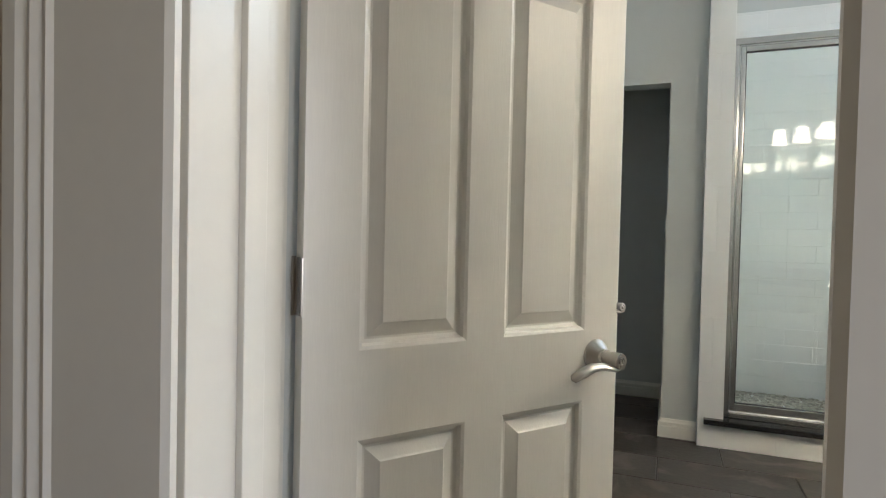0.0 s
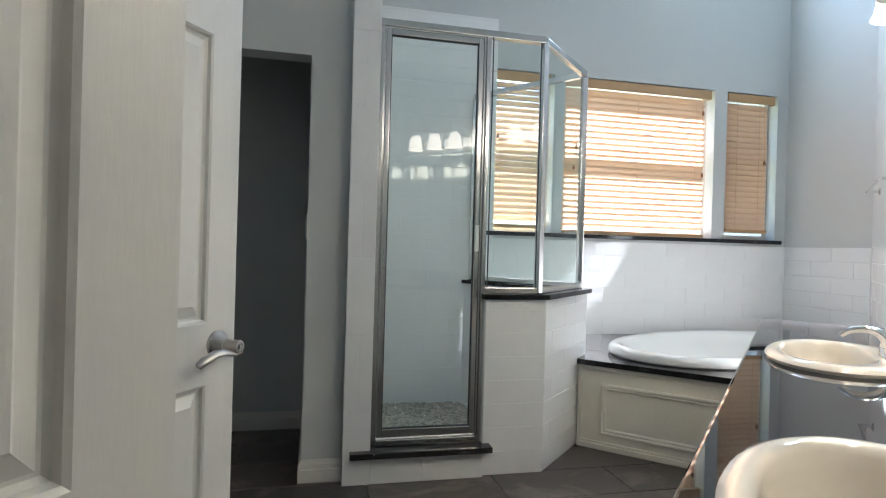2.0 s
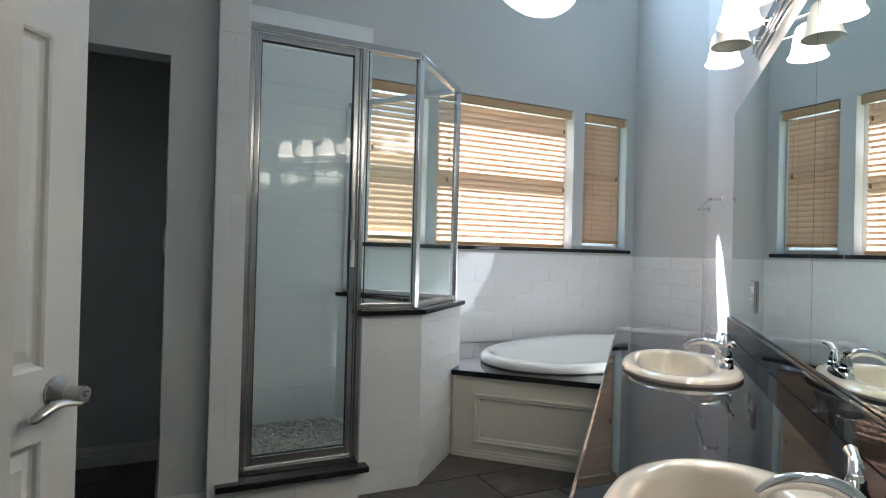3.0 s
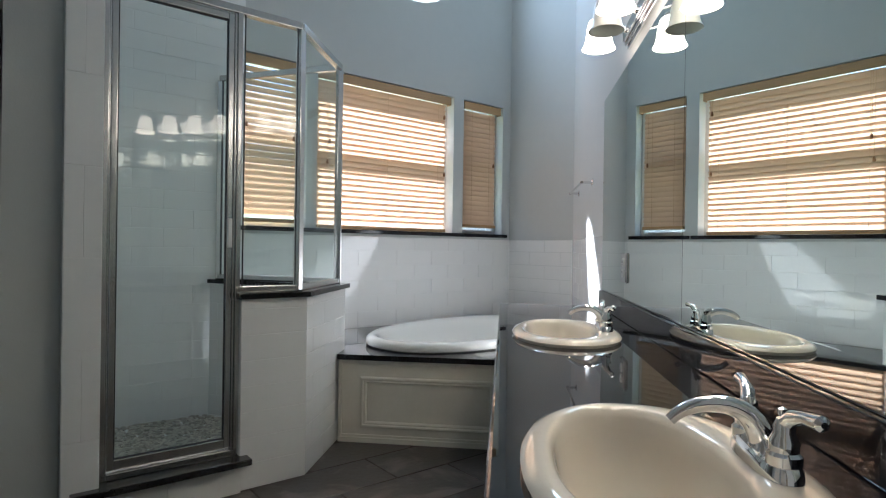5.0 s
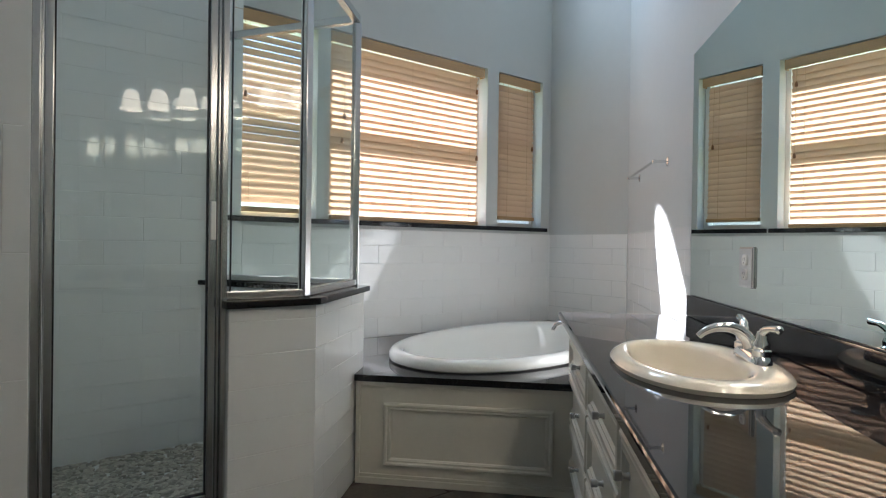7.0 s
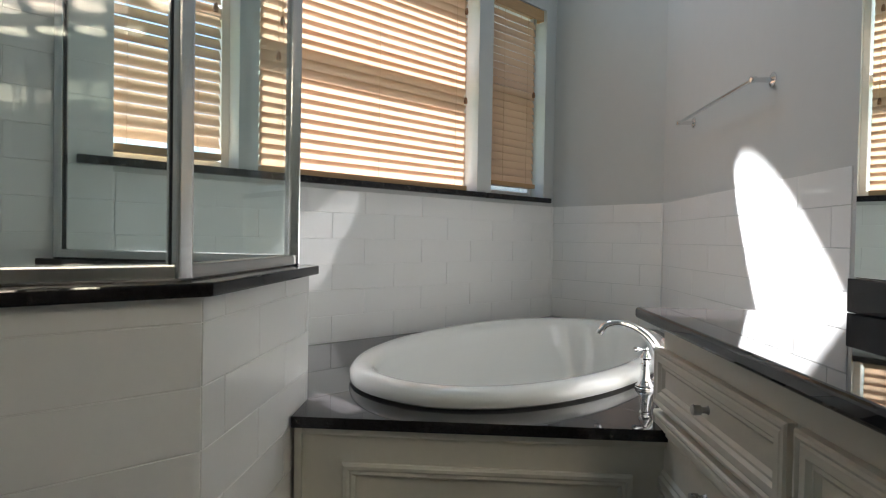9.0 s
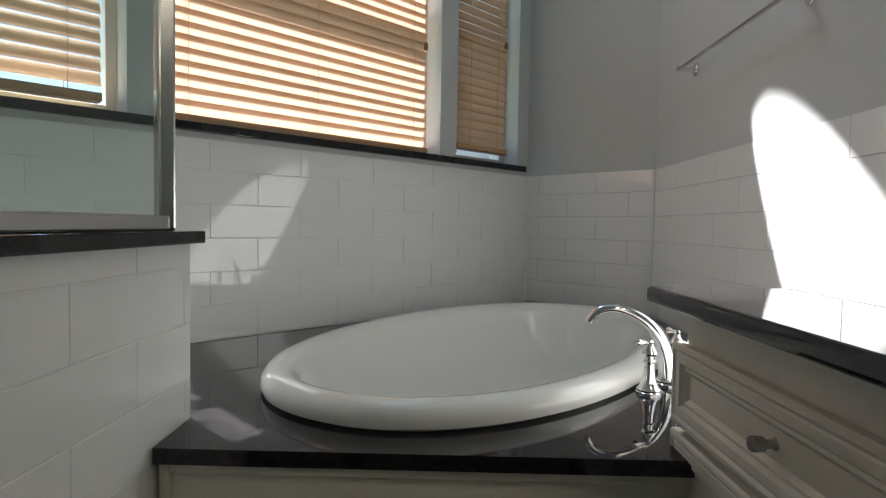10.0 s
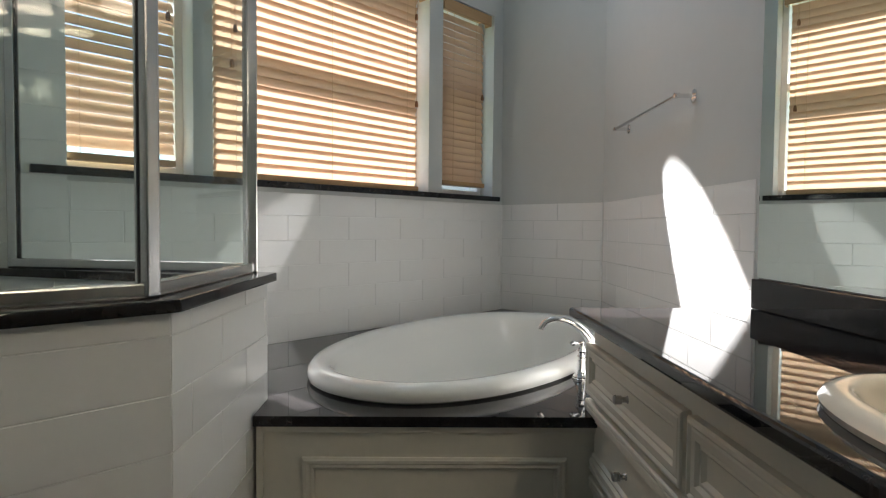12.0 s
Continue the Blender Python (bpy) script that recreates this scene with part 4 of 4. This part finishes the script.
# ---- blinds ----
def blind(key, tilt, gap_bottom, cords):
    x0, x1 = WIN[key]
    w, h = x1 - x0 - 0.085, WZ[1] - WZ[0]
    r = root("wooden_blind", x0 + 0.022, WY + 0.045, WZ[0], label="honey wood slatted blind, nearly closed, glowing with daylight", category="blind", group="window blinds")
    part("headrail", boxes((0.004, w - 0.004, -0.022, 0.026, h - 0.05, h - 0.004)), VALANCE, r)
    part("valance", boxes((-0.015, w + 0.03, -0.050, -0.040, h - 0.078, h - 0.012), (-0.015, -0.005, -0.040, 0.0, h - 0.078, h - 0.012), (w + 0.020, w + 0.03, -0.040, 0.0, h - 0.078, h - 0.012), bevel=0.002), VALANCE, r, "honey wood valance")
    pitch, sw = 0.0435, 0.0515
    zb = gap_bottom + 0.028
    part("bottom_rail", boxes((0, w, -0.029, 0.029, gap_bottom, gap_bottom + 0.026), bevel=0.004), VALANCE, r)
    count = int((h - 0.100 - zb - 0.012) / pitch) + 1
    for k in range(count):
        z = h - 0.100 - k * pitch
        a = radians(-tilt + random.uniform(-0.8, 0.8))

        def slat():
            bm = bmesh.new()
            rings = []
            for x in (0, w):
                prof = []
                for i in range(7):
                    t = -1 + 2 * i / 6
                    prof.append((x, t * sw / 2, 0.0035 * (1 - t * t)))
                prof += [(x, p[1], p[2] - 0.0026) for p in reversed(prof)]
                rings.append(prof)
            return loft(rings, cap0=True, cap1=True, bm=bm)
        piece(("slat", round(w, 4)), slat, SLAT, "slat", r, Matrix.Translation((0, 0, z)) @ Matrix.Rotation(a, 4, "X"))
    n = 2 if w < 0.8 else 3
    for k in range(n):
        x = 0.09 + k * (w - 0.18) / (n - 1)
        for y in (-0.028, 0.028):
            part("ladder_cord", tube([(x, y, gap_bottom + 0.01), (x, y, h - 0.05)], 0.0011, 6), CORD, r)
    for x, z in cords:
        part("pull_cord", tube([(x, -0.050, z + 0.03), (x, -0.034, h - 0.07)], 0.0012, 6), CORD, r)
        part("tassel", lathe([(0.003, 0.034), (0.007, 0.030), (0.010, 0.012), (0.009, 0.0), (0.0, -0.002)], 14, at=(x, -0.050, z)), KNOBW, r, "small wooden cord tassel", smooth=True)
    return r


blind("a", -61.0, 0.03, ((0.06, 0.66), (0.39, 0.60)))
blind("b", 66.0, 0.004, ((0.075, 0.62), (0.06, 0.47), (1.135, 0.47), (1.13, 0.95)))
blind("c", -69.0, 0.055, ((0.33, 0.60),))

# ---- switch in the alcove opening ----
sw = root("light_switch", OX, 5.15, 1.13, 90.0, label="white light switch plate on the side of the opening", category="light switch")
part("plate", boxes((-0.035, 0.035, -0.0, 0.006, 0, 0.115), bevel=0.002), PLASTIC, sw)
part("rocker", boxes((-0.016, 0.016, 0.006, 0.010, 0.025, 0.09), bevel=0.002), PLASTIC, sw)

# ---- pebbled shower floor ----
bm = bmesh.new()
for i in range(4200):
    px, py = random.uniform(SX + 0.02, 1.85), random.uniform(5.15, WY - 0.02)
    inside = True
    for p, q in zip(back, back[1:]):
        inside &= (q[0] - p[0]) * (py - p[1]) - (q[1] - p[1]) * (px - p[0]) > 0.015
    if not inside:
        continue
    a, b_ = random.uniform(0.012, 0.026), random.uniform(0.009, 0.018)
    rot = Matrix.Translation((px, py, 0.031)) @ Matrix.Rotation(random.uniform(0, math.pi), 4, "Z")
    rr = [[tuple(rot @ Vector(q)) for q in ring(a * k, b_ * k, z, 8)] for k, z in ((1.0, 0.0), (0.85, 0.006), (0.45, 0.009))]
    loft(rr, cap1=True, bm=bm)
tagged(part("pebbles", bm, PEBBLE, smooth=True), "pale river pebbles set in the shower floor", "pebbles", kind="stuff")

# ---- wall tiles ----
WT = 1.188
structure("tile_backing", boxes((SX, 1.60, WY - 0.003, WY - 0.0005, 0.03, 2.74), (1.60, C1[0] - 0.004, WY - 0.003, WY - 0.0005, 0.45, WT)), GROUT, "pale grout behind the wall tiles", "grout")
structure("tile_backing", boxes((SX + 0.0005, SX + 0.003, 5.145, WY - 0.004, 0.03, 2.74), (0.515, SX + 0.002, 5.0165, 5.0195, 0.0, 2.74)), GROUT, "pale grout behind the wall tiles", "grout")
tile_field(wall_north, (1.605, WY - 0.003), (C1[0] - 0.006, WY - 0.003), 0.501, WT, shift=0.17)
tile_field(wall_north, (SX + 0.01, WY - 0.003), (1.602, WY - 0.003), 0.04, 2.74, shift=0.05)
tile_field(wall_shower, (SX + 0.003, 5.145), (SX + 0.003, WY - 0.01), 0.04, 2.74, shift=0.1)
tile_field(wall_east, (C1[0] - 0.001, C1[1] - 0.01), (C2[0] - 0.001, C2[1] + 0.008), 0.501, WT, shift=0.1)
dn = uw(UE + 0.02, W0)
tile_field(wall_diagonal, (C2[0] - 0.006, C2[1] - 0.006), (dn.x, dn.y), 0.501, WT, shift=0.25)
for cx, cy in ((C1[0] - 0.004, C1[1] - 0.005), (C2[0] - 0.005, C2[1] + 0.001)):
    structure("caulk_joint", tube([(cx, cy, 0.5), (cx, cy, WT)], 0.0065, 8), GROUT, "thin pale caulk line where tiled walls meet", "caulk")
tile_field(wall_pilaster, (0.516, 5.0165), (SX + 0.002, 5.0165), 0.0, 2.74, row=0.35, length=0.125)
tile_field(half_wall, (A0[0], A0[1]), A1, 0.0, HZ, length=0.8)
tile_field(half_wall, A1, A2, 0.0, HZ, shift=0.08)
tile_field(half_wall, A2, A3, 0.501, HZ, shift=0.0)
for a, b in ((back[1], back[0]), (back[2], back[1]), ((back[3][0], WY), back[2])):
    tile_field(half_wall, a, b, 0.04, HZ, shift=0.1)
tile_field(curb, (SX + 0.003, 5.018), (A0[0], 5.018), 0.0, 0.128, shift=0.1)


# ---- floor tiles ----
def floor_tile(l, w):
    bm = bmesh.new()
    c, d = 0.003, 0.007
    loft([[(0, 0, -d), (l, 0, -d), (l, w, -d), (0, w, -d)], [(0, 0, -c), (l, 0, -c), (l, w, -c), (0, w, -c)], [(c, c, 0), (l - c, c, 0), (l - c, w - c, 0), (c, w - c, 0)]], cap1=True, bm=bm)
    return bm


FL, FW, FJ = 0.61, 0.305, 0.005
y, k = EY - 0.06, 0
while y < 5.9:
    x = -1.2 - (k % 2) * FL / 2
    while x < 3.0:
        # nothing lies under the diagonal vanity and the bathtub
        if not (x - y > -1.9 or x + y > 7.75 or (x > SX and y > 5.1) or (x < -0.5 and y < 4.6)):
            piece(("floor", 0), lambda: floor_tile(FL - FJ, FW - FJ), SLATE, "tile", floor, Matrix.Translation((x, y, random.uniform(-0.0006, 0.0006))))
        x += FL
    y += FW
    k += 1
